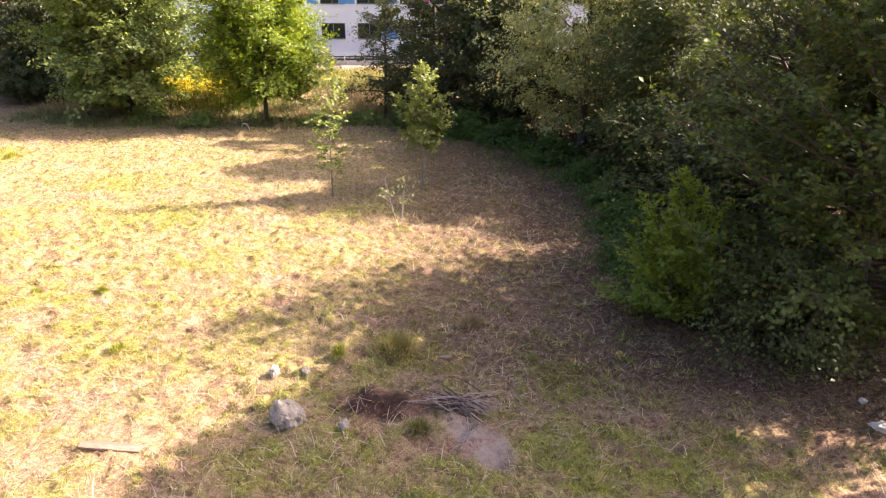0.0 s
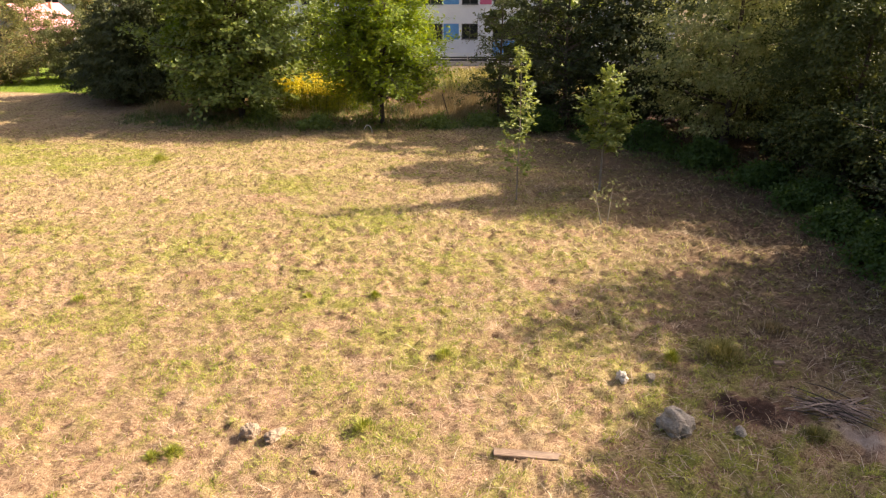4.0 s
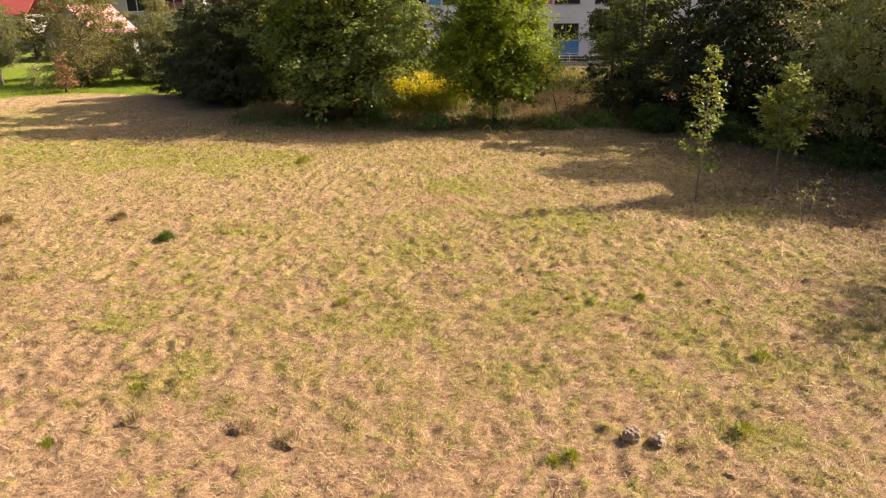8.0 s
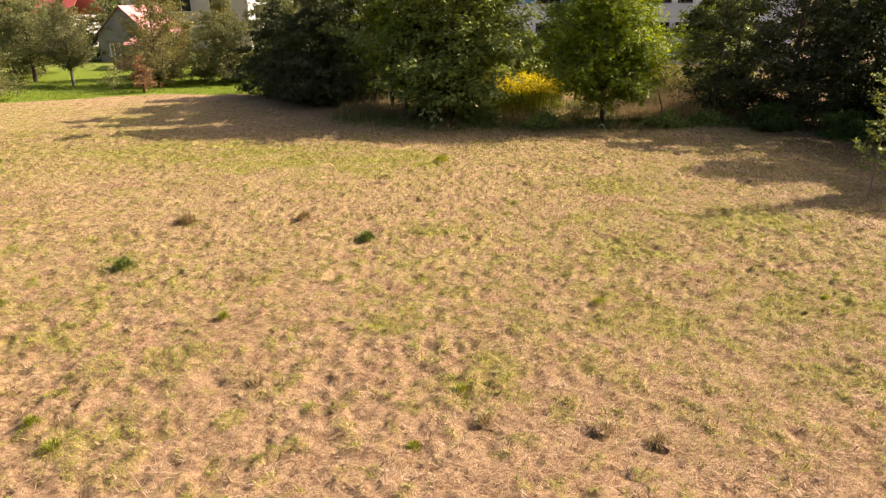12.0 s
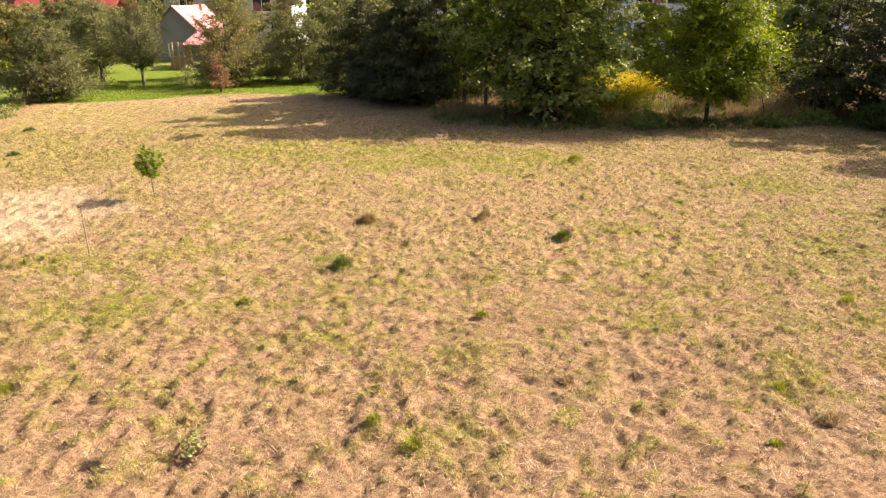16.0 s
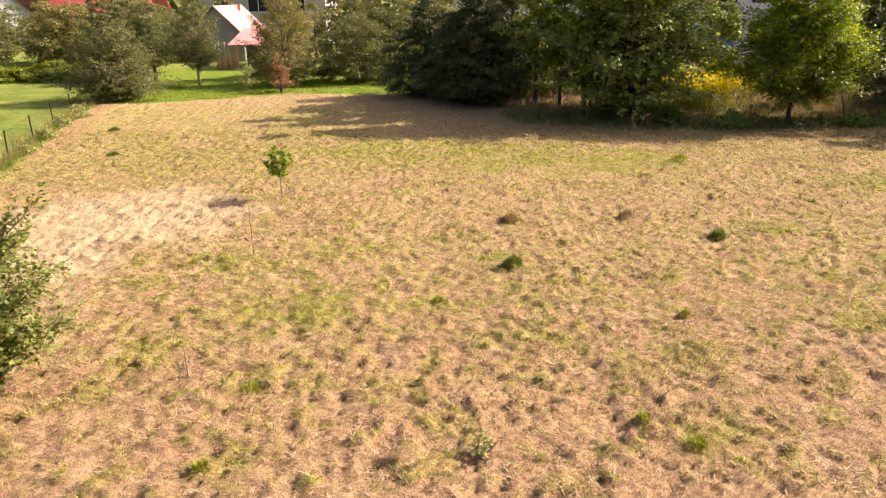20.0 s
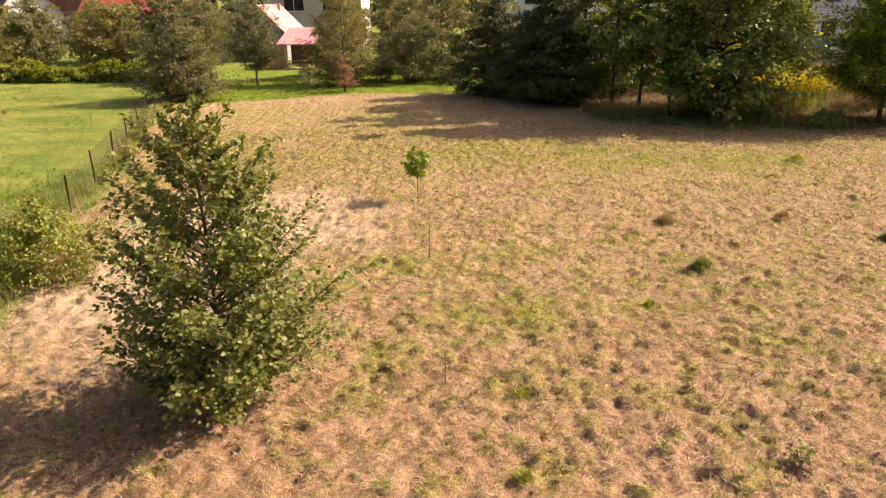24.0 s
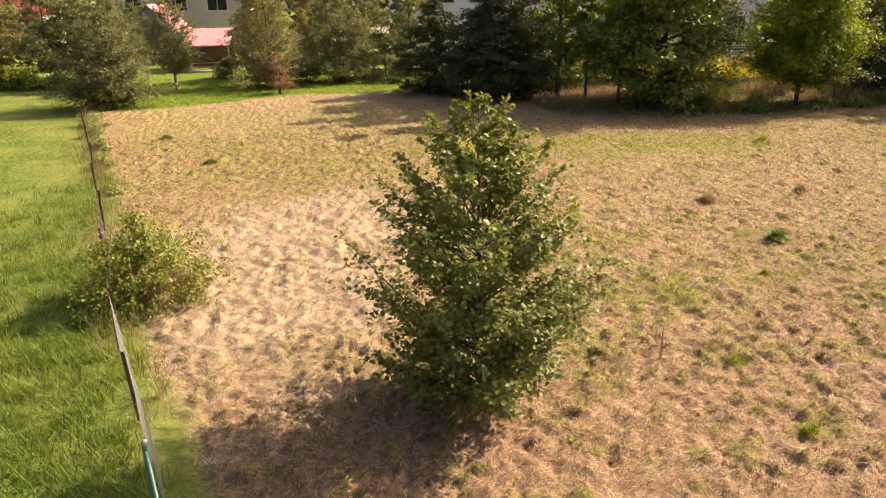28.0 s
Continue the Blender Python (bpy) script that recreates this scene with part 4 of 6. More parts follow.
straw_field("loose_stalks", "long pale dry stalks strewn over the grass by the wood", M_PALE, 9500, 7.2, 28, lambda x, y: smooth(-8, -4, x + 0.35 * np.maximum(0, y - 14)) * smooth(5, 3, x + 0.2 * np.maximum(0, y - 22)) * (0.2 + 0.8 * clumpy(x, y, 0.9, 83)), (0.25, 0.62), (0.006, 0.012), 17, (0.93, 0.995), x0=-8, x1=5)
tuft_field("wood_edge_grass", "ragged green and dry grass along the edge of the wood", M_SEDGE, 1500, 16, -4, 7, 12, 37.5, lambda x, y: smooth(1.7, 0.2, np.abs(x - np.interp(y, [12, 22, 28, 34, 37], [4.2, 4.4, 3.2, 0.2, -2.5]))) * smooth(0.35, 0.6, fbm(x * 0.9, y * 0.9, 99, 2)), (0.15, 0.45), (0.012, 0.024), 0.2, 24, (0.4, 0.95), simple=True)
straw_field("matted_hay", "long bleached pinkish hay matted in swirls on the meadow", M_BLEACHED, 110000, 6.5, 21, lambda x, y: mown(x, y) * (1 - 0.93 * green_mask(x, y)) * smooth(0.5, 0.72, fbm(x * 1.1, y * 1.5, 84, 3)) * (1 - 0.6 * shaded_wood_floor(x, y)) * bare(x, y), (0.14, 0.32), (0.006, 0.01), 18, (0.93, 0.995), simple=True, comb=1.3)
# rotting hay whose dark colour also stands in for shade between the lumps
SHADE_DEBRIS = lambda x, y: mown(x, y) * (1 - pale_zone(x, y)) * (1 - 0.8 * sward(x, y)[0]) * smooth(0.48, 0.62, fbm(x * 3.3, y * 3.9, 88, 2) + 0.25 * (fbm(x * 0.5, y * 0.6, 89, 2) - 0.5)) + 0.5 * pale_zone(x, y) * smooth(0.5, 0.72, tussocks(x, y))
straw_field("brown_debris", "dark brown rotting bits of hay, also darkening the meadow's hollows as shade", M_ROTTEN, 170000, 6.5, 19, SHADE_DEBRIS, (0.05, 0.16), (0.008, 0.016), 19, (0.5, 0.97), simple=True)
straw_field("far_brown_debris", "dark brown rotting hay further out on the meadow, also darkening it as shade", M_ROTTEN, 110000, 19, 37, SHADE_DEBRIS, (0.08, 0.22), (0.014, 0.026), 20, (0.5, 0.97), simple=True)

# ---- woodland on the sunny side ----
WOOD = "trees of the woodland edge"
spray_tree("wood_tree", "dense dark green bushy tree at the corner of the wood", 8.3, 12.6, 9.2, 3.5, 0.4, 165, 19, 16, M_HAZEL, M_BARK, (0.12, 0.085), kind="egg", rise=(0.1, 1.0), trunk=0.13, seed=131, lump=0.45, fluff=0.5, reach=(0.1, 0.16), group=WOOD, wide=False, thin=0.006)
spray_tree("wood_tree", "tall dark leafy tree of the woodland edge", 8.4, 17.0, 10.2, 3.3, 0.7, 150, 19, 16, M_DARK, M_BARK, (0.125, 0.075), kind="egg", rise=(0.1, 1.0), trunk=0.14, seed=132, lump=0.45, fluff=0.5, reach=(0.1, 0.16), group=WOOD, wide=False, thin=0.006)
tree("wood_tree", "lower dark leafy tree of the woodland edge", 9.4, 21.5, 6.0, 3.2, 0.5, 26000, M_DARK, leaf=(0.125, 0.09), seed=103, group=WOOD)
tree("wood_tree", "dark leafy tree between two grey-green ones", 7.6, 23.6, 7.4, 2.4, 0.4, 20000, M_DARK, leaf=(0.125, 0.09), seed=109, group=WOOD)
tree("wood_tree", "tall dark green tree of the woodland edge with small leaves", 8.6, 25.8, 10.8, 3.5, 0.8, 42000, M_DARK, leaf=(0.13, 0.075), seed=104, group=WOOD)
tree("willow_tree", "grey-green leafy tree with drooping sprays", 6.3, 31.0, 11.5, 3.9, 0.9, 42000, M_GREY, leaf=(0.16, 0.075), seed=105, droop=0.5, group=WOOD)
tree("wood_tree", "tall dark tree standing behind the woodland edge", 9.8, 28.8, 11.2, 3.0, 1.0, 14000, M_DARK, leaf=(0.2, 0.11), seed=111, group=WOOD)
tree("willow_tree", "tall grey-green tree deep in the wood's corner", 9.6, 34.0, 10.6, 3.0, 1.0, 10000, M_GREY, leaf=(0.24, 0.13), seed=112, group=WOOD)
# two corner trees whose near-black leaf colour stands for the canopy's shade
tree("wood_tree", "tree in the wood's corner with leaves coloured dark for its shade", 3.4, 36.2, 10.5, 3.6, 0.8, 21750, M_SHADED, leaf=(0.212, 0.159), seed=106, group=WOOD)
spray_tree("wood_tree", "airy tree behind the two saplings, coloured dark for the wood's shade", 0.2, 38.0, 9.5, 3.5, 0.6, 105, 14, 14, M_SHADED, M_BARK, (0.19, 0.1), kind="egg", rise=(0.1, 1.0), trunk=0.12, seed=107, lump=0.5, droop=0.25, fluff=0.4, group=WOOD, wide=False, thin=0.008)
spray_tree("wood_tree", "slender airy tree with drooping feathery sprays", -3.3, 39.6, 9.0, 1.7, 1.2, 60, 11, 13, M_DARK, M_BARK, (0.2, 0.07), kind="column", rise=(0.1, 1.0), trunk=0.08, seed=108, lump=0.5, droop=0.3, fluff=0.45, group=WOOD, wide=False, thin=0.008)
for k, (x, y, h, r) in enumerate(((13.5, 14, 8, 3.6), (14, 20, 8, 3.8), (14.5, 26, 7.5, 4), (12, 32, 7.5, 4), (9.5, 37, 8, 4), (4.5, 42, 12, 4), (-0.5, 44, 12, 3.2), (12, 43, 8, 4.5), (20, 30, 8, 5), (19, 20, 8, 5), (20, 40, 8, 5))):
    tree("wood_tree", "tall leafy tree deeper in the wood", x, y, h, r, 0.2, 6500, M_DARK, leaf=(0.32, 0.24), seed=120 + k, limbs=12, group=WOOD)
tree("wood_tree", "tall tree of the wood with a high crown", 10.8, 9.0, 10.5, 3.0, 5.6, 12000, M_DARK, leaf=(0.2, 0.15), seed=139, group=WOOD)
# hidden trees added behind the edge to fill gaps in the cast shade
for k, (x, y, h) in enumerate(((11.6, 12.3, 12.0), (12.2, 17.2, 10.2), (12.0, 9.6, 12.0))):
    tree("wood_tree", "unseen leafy tree added inside the wood to thicken its shade", x, y, h, 3.2, (6.4, 1.5, 6.4)[k], (11000, 9000, 4000)[k], M_DARK, leaf=(0.3, 0.22), seed=180 + k, limbs=8, group=WOOD)
spray_tree("shrub", "green leafy shrub with upright shoots at the wood's edge", 4.9, 13.6, 3.2, 1.0, 0.2, 60, 12, 12, M_LIGHT, M_BARK, (0.12, 0.075), kind="column", rise=(0.6, 1.6), trunk=0.03, seed=142, lump=0.4, category="shrub", wide=False)
tree("shrub", "dark green leafy shrub under the wood's edge", 6.6, 12.0, 2.6, 1.5, 0.1, 8000, M_DARK, kind="egg", leaf=(0.09, 0.06), seed=141, trunk=0.03, stems=4, limbs=16, category="shrub", split=True)
for k, (x, y, h, r) in enumerate(((5.3, 15.6, 0.9, 1.0), (5.6, 17.4, 1.0, 1.1), (5.4, 19.4, 0.8, 1.1), (5.9, 22.0, 1.0, 1.3), (5.6, 25.0, 0.9, 1.2), (4.6, 28.6, 1.1, 1.3), (3.0, 31.8, 1.2, 1.3), (1.2, 34.2, 1.3, 1.4), (-1.5, 36.2, 1.3, 1.3))):
    tree("undergrowth_shrub", "low dark green undergrowth at the wood's edge", x, y, h, r, 0.05, 6500, M_NETTLE, kind="egg", leaf=(0.11, 0.07), seed=150 + k, trunk=0.02, stems=3, limbs=10, category="shrub", group="undergrowth along the wood")

# inner shrubs, leaf colour darkened to stand for the shade under the trees
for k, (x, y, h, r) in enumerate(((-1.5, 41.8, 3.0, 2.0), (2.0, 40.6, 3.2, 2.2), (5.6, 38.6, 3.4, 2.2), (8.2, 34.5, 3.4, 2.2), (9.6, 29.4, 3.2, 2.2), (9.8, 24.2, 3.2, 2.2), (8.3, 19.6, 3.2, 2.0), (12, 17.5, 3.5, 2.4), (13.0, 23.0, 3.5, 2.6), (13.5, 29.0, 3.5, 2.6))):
    tree("undergrowth_shrub", "tall green shrub inside the wood, coloured dark for shade", x, y, h, r, 0.05, 3600, M_SHADED, kind="egg", leaf=(0.2, 0.15), seed=170 + k, trunk=0.03, stems=3, limbs=8, category="shrub", group="undergrowth along the wood")

# ---- far tree line ----
spray_tree("ash_tree", "light green feathery ash tree with a thin trunk", -9.8, 38.4, 10.8, 3.3, 1.75, 195, 20, 18, M_ASH, M_BARK, (0.22, 0.09), kind="egg", rise=(0.1, 1.1), trunk=0.12, seed=221, lump=0.45, droop=0.3, thin=0.01, fluff=0.5, wide=False)
spray_tree("maple_tree", "broad green maple tree with low spreading branches", -18.1, 40.3, 12.6, 4.0, 0.8, 165, 18, 18, M_MAPLE, M_BARK, (0.2, 0.165), kind="egg", rise=(0.0, 1.1), trunk=0.2, seed=212, lump=0.4, droop=0.12, thin=0.01, fluff=0.4)
tree("maple_sapling", "slender young maple with a thin bare stem", -20.7, 40.4, 13.5, 1.5, 1.9, 7250, M_LIGHT, leaf=(0.212, 0.183), seed=203, trunk=0.07)
tree("maple_sapling", "slender young maple leaning a little", -21.7, 43.1, 13.5, 1.6, 1.6, 7250, M_LIGHT, leaf=(0.212, 0.183), seed=204, trunk=0.08)
tree("maple_tree", "dark leafy tree at the edge of the spruces", -22.9, 44.9, 14.0, 2.3, 1.2, 13050, M_MAPLE, leaf=(0.212, 0.183), seed=205, trunk=0.14, split=True)
tree("spruce_tree", "dark green spruce with branches to the ground", -26.6, 46.8, 9.2, 3.6, 0.2, 50000, M_SPRUCE, kind="cone", leaf=(0.28, 0.065), seed=206, droop=0.5, trunk=0.22, shell=0.4, flat=0.3)
tree("spruce_tree", "dark spruce standing behind the first", -24.2, 49.0, 11.5, 4.2, 0.3, 31900, M_SPRUCE, kind="cone", leaf=(0.28, 0.065), seed=207, droop=0.5, trunk=0.22, flat=0.3)
tree("spruce_tree", "dark spruce beside the garden lawn", -30.0, 50.5, 7.0, 3.1, 0.2, 26100, M_SPRUCE, kind="cone", leaf=(0.28, 0.065), seed=208, droop=0.5, trunk=0.18, flat=0.3)
for k, (x, y, h, r) in enumerate(((-12.5, 45.5, 1.2, 1.0), (-6.6, 37.3, 0.6, 0.7), (-13.2, 37.4, 0.7, 0.9), (-16.3, 38.4, 0.9, 0.9), (-4.2, 37.9, 0.7, 0.8))):
    tree("weed_shrub", "low green weeds under the tree line", x, y, h, r, 0.05, 2175, M_MAPLE, leaf=(0.165, 0.122), seed=220 + k, trunk=0.02, stems=3, limbs=8, category="shrub", group="weeds under the tree line")
for k, (x, y, h, r) in enumerate(((-15.5, 52, 8, 2.2), (-12.4, 53, 4.2, 1.4), (0.8, 50, 9, 2.8), (2.5, 56, 10, 3.2), (-10.6, 48.5, 8.5, 1.2))):
    tree("far_tree", "leafy tree in front of the white building", x, y, h, r, 0.8, 8700, M_MAPLE, leaf=(0.26, 0.207), seed=230 + k, limbs=12)

# goldenrod
rng = np.random.default_rng(31)
gx0, gy0 = scatter(rng, 1000, -18.4, -8.6, 41.4, 46.0, lambda x, y: smooth(1.0, 0.6, np.hypot((x + 13.6) / 4.8, (y - 43.7) / 2.3)) * (1 - 0.45 * smooth(-13.5, -11, x)))
paths, heads = [], []
for x, y in zip(gx0, gy0):
    hh = 1.25 + 0.75 * rng.random()
    dx, dy = rng.normal(0, 0.1, 2)
    paths.append([((x, y, 0), 0.012), ((x + dx, y + dy, hh), 0.008)])
    heads.append((x + dx, y + dy, hh))
gold = thing("goldenrod_patch", "tall yellow flowering goldenrod among dry weeds", "flowers", -15.1, 43.7, 0)
gold["kind"] = "stuff"
v, q = tubes(paths, 3)
array_part("stems", v - [-15.1, 43.7, 0], q, M_SEDGE, gold)
H = np.repeat(np.array(heads), 26, 0)
k = len(H)
P = H + rng.normal(0, 1, (k, 3)) * [0.13, 0.13, 0.12]
v, q = leaf_arrays(P - [-15.1, 43.7, 0], rng.normal(0, 1, (k, 3)) + [0, 0, 0.5], rng.normal(0, 1, (k, 3)) + [0, 0, 1], 0.12 + 0.1 * rng.random(k), 0.04 + 0.03 * rng.random(k))
array_part("flower_heads", v, q, M_GOLD, gold)
H = np.repeat(np.array(heads), 16, 0)
k = len(H)
P = H * np.stack([np.ones(k), np.ones(k), 0.15 + 0.75 * rng.random(k)], 1) + rng.normal(0, 1, (k, 3)) * [0.1, 0.1, 0.02]
v, q = leaf_arrays(P - [-15.1, 43.7, 0], rng.normal(0, 1, (k, 3)), rng.normal(0, 1, (k, 3)) + [0, 0, 1], 0.14 + 0.1 * rng.random(k), 0.03 + 0.02 * rng.random(k))
array_part("leaves", v, q, M_HEDGE, gold)

# ---- saplings on the meadow ----
spray_tree("sapling", "tall thin sapling with sparse yellow-green leaves", -3.85, 23.2, 5.2, 0.5, 1.0, 40, 4, 8, M_SAPLING, M_PALEBARK, (0.15, 0.075), kind="column", rise=(0.3, 1.0), trunk=0.026, seed=311, category="sapling", lump=0.7)
spray_tree("sapling", "young tree with a dense green leafy head", -0.75, 24.2, 4.4, 0.75, 1.6, 52, 8, 11, M_SAPLING, M_PALEBARK, (0.15, 0.08), kind="egg", rise=(0.3, 1.0), trunk=0.045, seed=312, category="sapling", lump=0.4)
spray_tree("sapling", "small sapling with a round green leafy head", -34.45, 23.75, 1.75, 0.3, 0.85, 24, 4, 6, M_LIGHT, M_PALEBARK, (0.14, 0.085), kind="round", rise=(0.3, 0.9), trunk=0.014, seed=313, category="sapling", lump=0.4)
tree("dead_sapling", "bare twiggy sapling with a few pale dry leaves", -1.35, 20.4, 1.5, 0.9, 0.75, 110, M_GREY, M_PALEBARK, kind="round", leaf=(0.085, 0.05), seed=304, per=4, spread=0.12, trunk=0.012, stems=3, limbs=16, category="sapling", split=True)
tree("bare_sapling", "thin leafless brown sapling stem", -33.9, 17.9, 1.5, 0.22, 0.4, 12, M_RUSSET, M_STICK, kind="column", leaf=(0.07, 0.04), seed=305, per=1, spread=0.05, trunk=0.014, limbs=8, category="sapling", split=True)
tree("bare_sapling", "thin leafless brown sapling stem beside grass", -33.45, 11.5, 0.75, 0.2, 0.2, 10, M_RUSSET, M_STICK, kind="column", leaf=(0.06, 0.04), seed=306, per=1, spread=0.05, trunk=0.01, limbs=8, category="sapling", split=True)

# ---- alder standing free in front ----
spray_tree("alder_tree", "young green alder tree branched down to the ground", -37.28, 10.8, 5.25, 1.6, 0.25, 130, 18, 15, M_ALDER, M_BARK, (0.09, 0.066), kind="alder", rise=(0.4, 1.25), trunk=0.06, seed=404, lump=0.5, fluff=0.55, reach=(0.14, 0.2))

# ---- fence ----
fence = thing("wire_fence", "chain-link fence on rusty steel posts between meadow and field", "fence", 0, 0, 0)
POST_YS = [8.8, 11.6] + [14.37 + 4.02 * i for i in range(8)]
for i, y in enumerate(POST_YS[1:]):
    x = fence_x(y)
    z = z_at(x, y)
    bm = bmesh.new()
    box(bm, -0.03, 0.03, -0.004, 0.004, -0.2, 1.32)
    box(bm, -0.03, -0.022, 0.003, 0.05, -0.2, 1.32)
    o = part("post", bm, M_RUST, fence, "rusty steel angle post")
    o.matrix_basis = pose(x, y, z, (i * 37 % 7) - 3, (i * 53 % 7) - 3, 15)
for i in range(len(POST_YS) - 1):
    ya, yb = POST_YS[i], POST_YS[i + 1]
    A, B = np.array([fence_x(ya), ya, z_at(fence_x(ya), ya)]), np.array([fence_x(yb), yb, z_at(fence_x(yb), yb)])
    d = (B - A) / np.linalg.norm(B - A)
    Lg, Hh, paths = np.linalg.norm(B - A), 1.22, []
    gap, wire = (0.1, 0.0012) if i < 2 else (0.11, 0.0015)
    for s in np.arange(-Hh, Lg, gap):
        for sg in (1, -1):
            a0, a1 = max(s, 0), min(s + Hh, Lg)
            if a1 <= a0:
                continue
            z0, z1 = (a0 - s, a1 - s) if sg == 1 else (Hh - (a0 - s), Hh - (a1 - s))
            paths.append([(A + d * a0 + [0, 0, z0 + 0.04], wire), (A + d * a1 + [0, 0, z1 + 0.04], wire)])
    for zz in (0.06, 0.65, 1.26):
        paths.append([(A + [0, 0, zz], 0.0025), ((A + B) / 2 + [0, 0, zz - 0.015], 0.0025), (B + [0, 0, zz], 0.0025)])
    v, q = tubes(paths, 3)
    array_part("wire_mesh", v, q, M_ZINC if i < 2 else M_WIRE, fence, "pale zinc wire mesh" if i < 2 else "rusty wire mesh")
cp = thing("corner_post", "green painted steel fence corner post with slanting braces", "fence post", fence_x(8.8) - 0.13, 8.8, z_at(fence_x(8.8), 8.8))
v, q = tubes([[((0, 0, -0.2), 0.038), ((0, 0, 1.38), 0.038)]], 10)
array_part("pole", v, q, M_GREENSTEEL, cp, smooth_faces=True)
v, q = tubes([[((0, 0, 1.38), 0.042), ((0, 0, 1.42), 0.042), ((0, 0, 1.45), 0.03), ((0, 0, 1.455), 0.0013)]], 10)
array_part("cap", v, q, M_ZINC, cp, "grey cap")
for dx, dy in ((0.62, -1.9),):
    v, q = tubes([[((0, 0, 1.3), 0.028), ((dx, dy, -0.1), 0.028)]], 8)
    array_part("brace", v, q, M_GREENSTEEL, cp, smooth_faces=True)
tree("bramble_bush", "yellow-green bramble bush grown over the fence", -43.9, 17.0, 2.05, 1.45, 0.05, 9500, M_BRAMBLE, M_STICK, kind="egg", leaf=(0.085, 0.06), seed=410, per=14, spread=0.2, boughs=70, bough_r=0.4, lump=0.6, trunk=0.02, stems=6, limbs=34, category="bush", split=True)

rng = np.random.default_rng(415)
bush = bpy.data.objects["bramble_bush"]
for k in range(11):
    a, ln, hh_ = rng.random() * 2 * math.pi, 1.3 + 0.7 * rng.random(), 1.2 + 0.8 * rng.random()
    pts = [((math.cos(a) * ln * f, math.sin(a) * ln * f, hh_ * 4 * f * (1 - f) * 0.85 + 0.5 * hh_ * f), 0.009 * (1.1 - f)) for f in np.linspace(0, 1, 7)]
    v, q = tubes([pts], 5)
    array_part("cane", v, q, M_STICK, bush, smooth_faces=True)

# ---- garden beyond the meadow ----
FRUIT = "fruit trees in the garden"
spray_tree("apple_tree", "apple tree with a bare lower trunk on the lawn", -48.9, 57.7, 6.8, 2.4, 1.7, 90, 17, 15, M_APPLE, M_PALEBARK, (0.14, 0.085), kind="egg", rise=(0.2, 1.1), trunk=0.13, seed=511, lump=0.4, fluff=0.55, group=FRUIT, wide=False, thin=0.008)
spray_tree("plum_tree", "broad grey-green fruit tree hanging to the ground by the fence", -51.6, 48.8, 6.1, 3.1, 0.5, 110, 17, 14, M_APPLE, M_BARK, (0.17, 0.105), kind="egg", rise=(0.2, 1.1), trunk=0.12, seed=512, lump=0.5, droop=0.3, fluff=0.5, group=FRUIT, wide=False, thin=0.008)
tree("apple_tree", "dark fruit tree further back on the lawn", -53.6, 60.5, 7.0, 2.8, 1.3, 15000, M_APPLE, M_BARK, kind="egg", leaf=(0.16, 0.1), seed=503, trunk=0.14, group=FRUIT, split=True)
spray_tree("pear_tree", "broad fruit tree turning yellowish brown at the lawn's edge", -41.8, 57.6, 7.4, 3.4, 0.5, 120, 18, 16, M_RUSSET, M_BARK, (0.14, 0.085), kind="egg", rise=(0.3, 1.2), trunk=0.1, seed=514, lump=0.45, droop=0.15, fluff=0.55, group=FRUIT, wide=False, thin=0.008)
tree("pear_tree", "yellowish green fruit tree beside the shed", -42.6, 63.0, 8.0, 2.5, 0.8, 14000, M_RUSSET, M_BARK, kind="egg", leaf=(0.16, 0.1), seed=505, trunk=0.1, group=FRUIT)
tree("plum_tree", "grey-green fruit tree beside the spruce", -36.2, 58.5, 6.6, 2.6, 0.3, 17000, M_APPLE, M_BARK, kind="egg", leaf=(0.15, 0.095), seed=506, trunk=0.1, stems=2, group=FRUIT)
for k, (x, y, h, r) in enumerate(((-39.0, 60.5, 2.2, 1.8), (-34.4, 60.0, 2.4, 2.0), (-45.2, 65.0, 2.0, 1.5), (-32.4, 57.5, 2.2, 1.7), (-56.0, 63.5, 2.0, 1.8))):
    tree("garden_shrub", "low leafy shrub under the fruit trees", x, y, h, r, 0.05, 3600, M_APPLE, M_BARK, kind="egg", leaf=(0.15, 0.1), seed=540 + k, trunk=0.02, stems=3, limbs=8, category="shrub", group="shrubs under the fruit trees")
tree("fruit_sapling", "small young fruit tree on the lawn", -44.05, 54.0, 2.1, 0.8, 0.6, 700, M_GREY, M_PALEBARK, kind="round", leaf=(0.153, 0.0976), seed=507, trunk=0.025, limbs=12, group=FRUIT)
tree("withered_bush", "narrow reddish brown withering bush on the lawn", -41.1, 52.9, 2.8, 0.6, 0.3, 2200, M_WITHERED, M_BARK, kind="column", leaf=(0.12, 0.07), seed=509, trunk=0.04, stems=3, limbs=14, category="bush")
tree("thuja_tree", "narrow brownish evergreen beside the house", -38.8, 66.0, 8.5, 1.1, 0.3, 10150, M_RUSSET, M_BARK, kind="column", leaf=(0.236, 0.0732), seed=508, trunk=0.08)
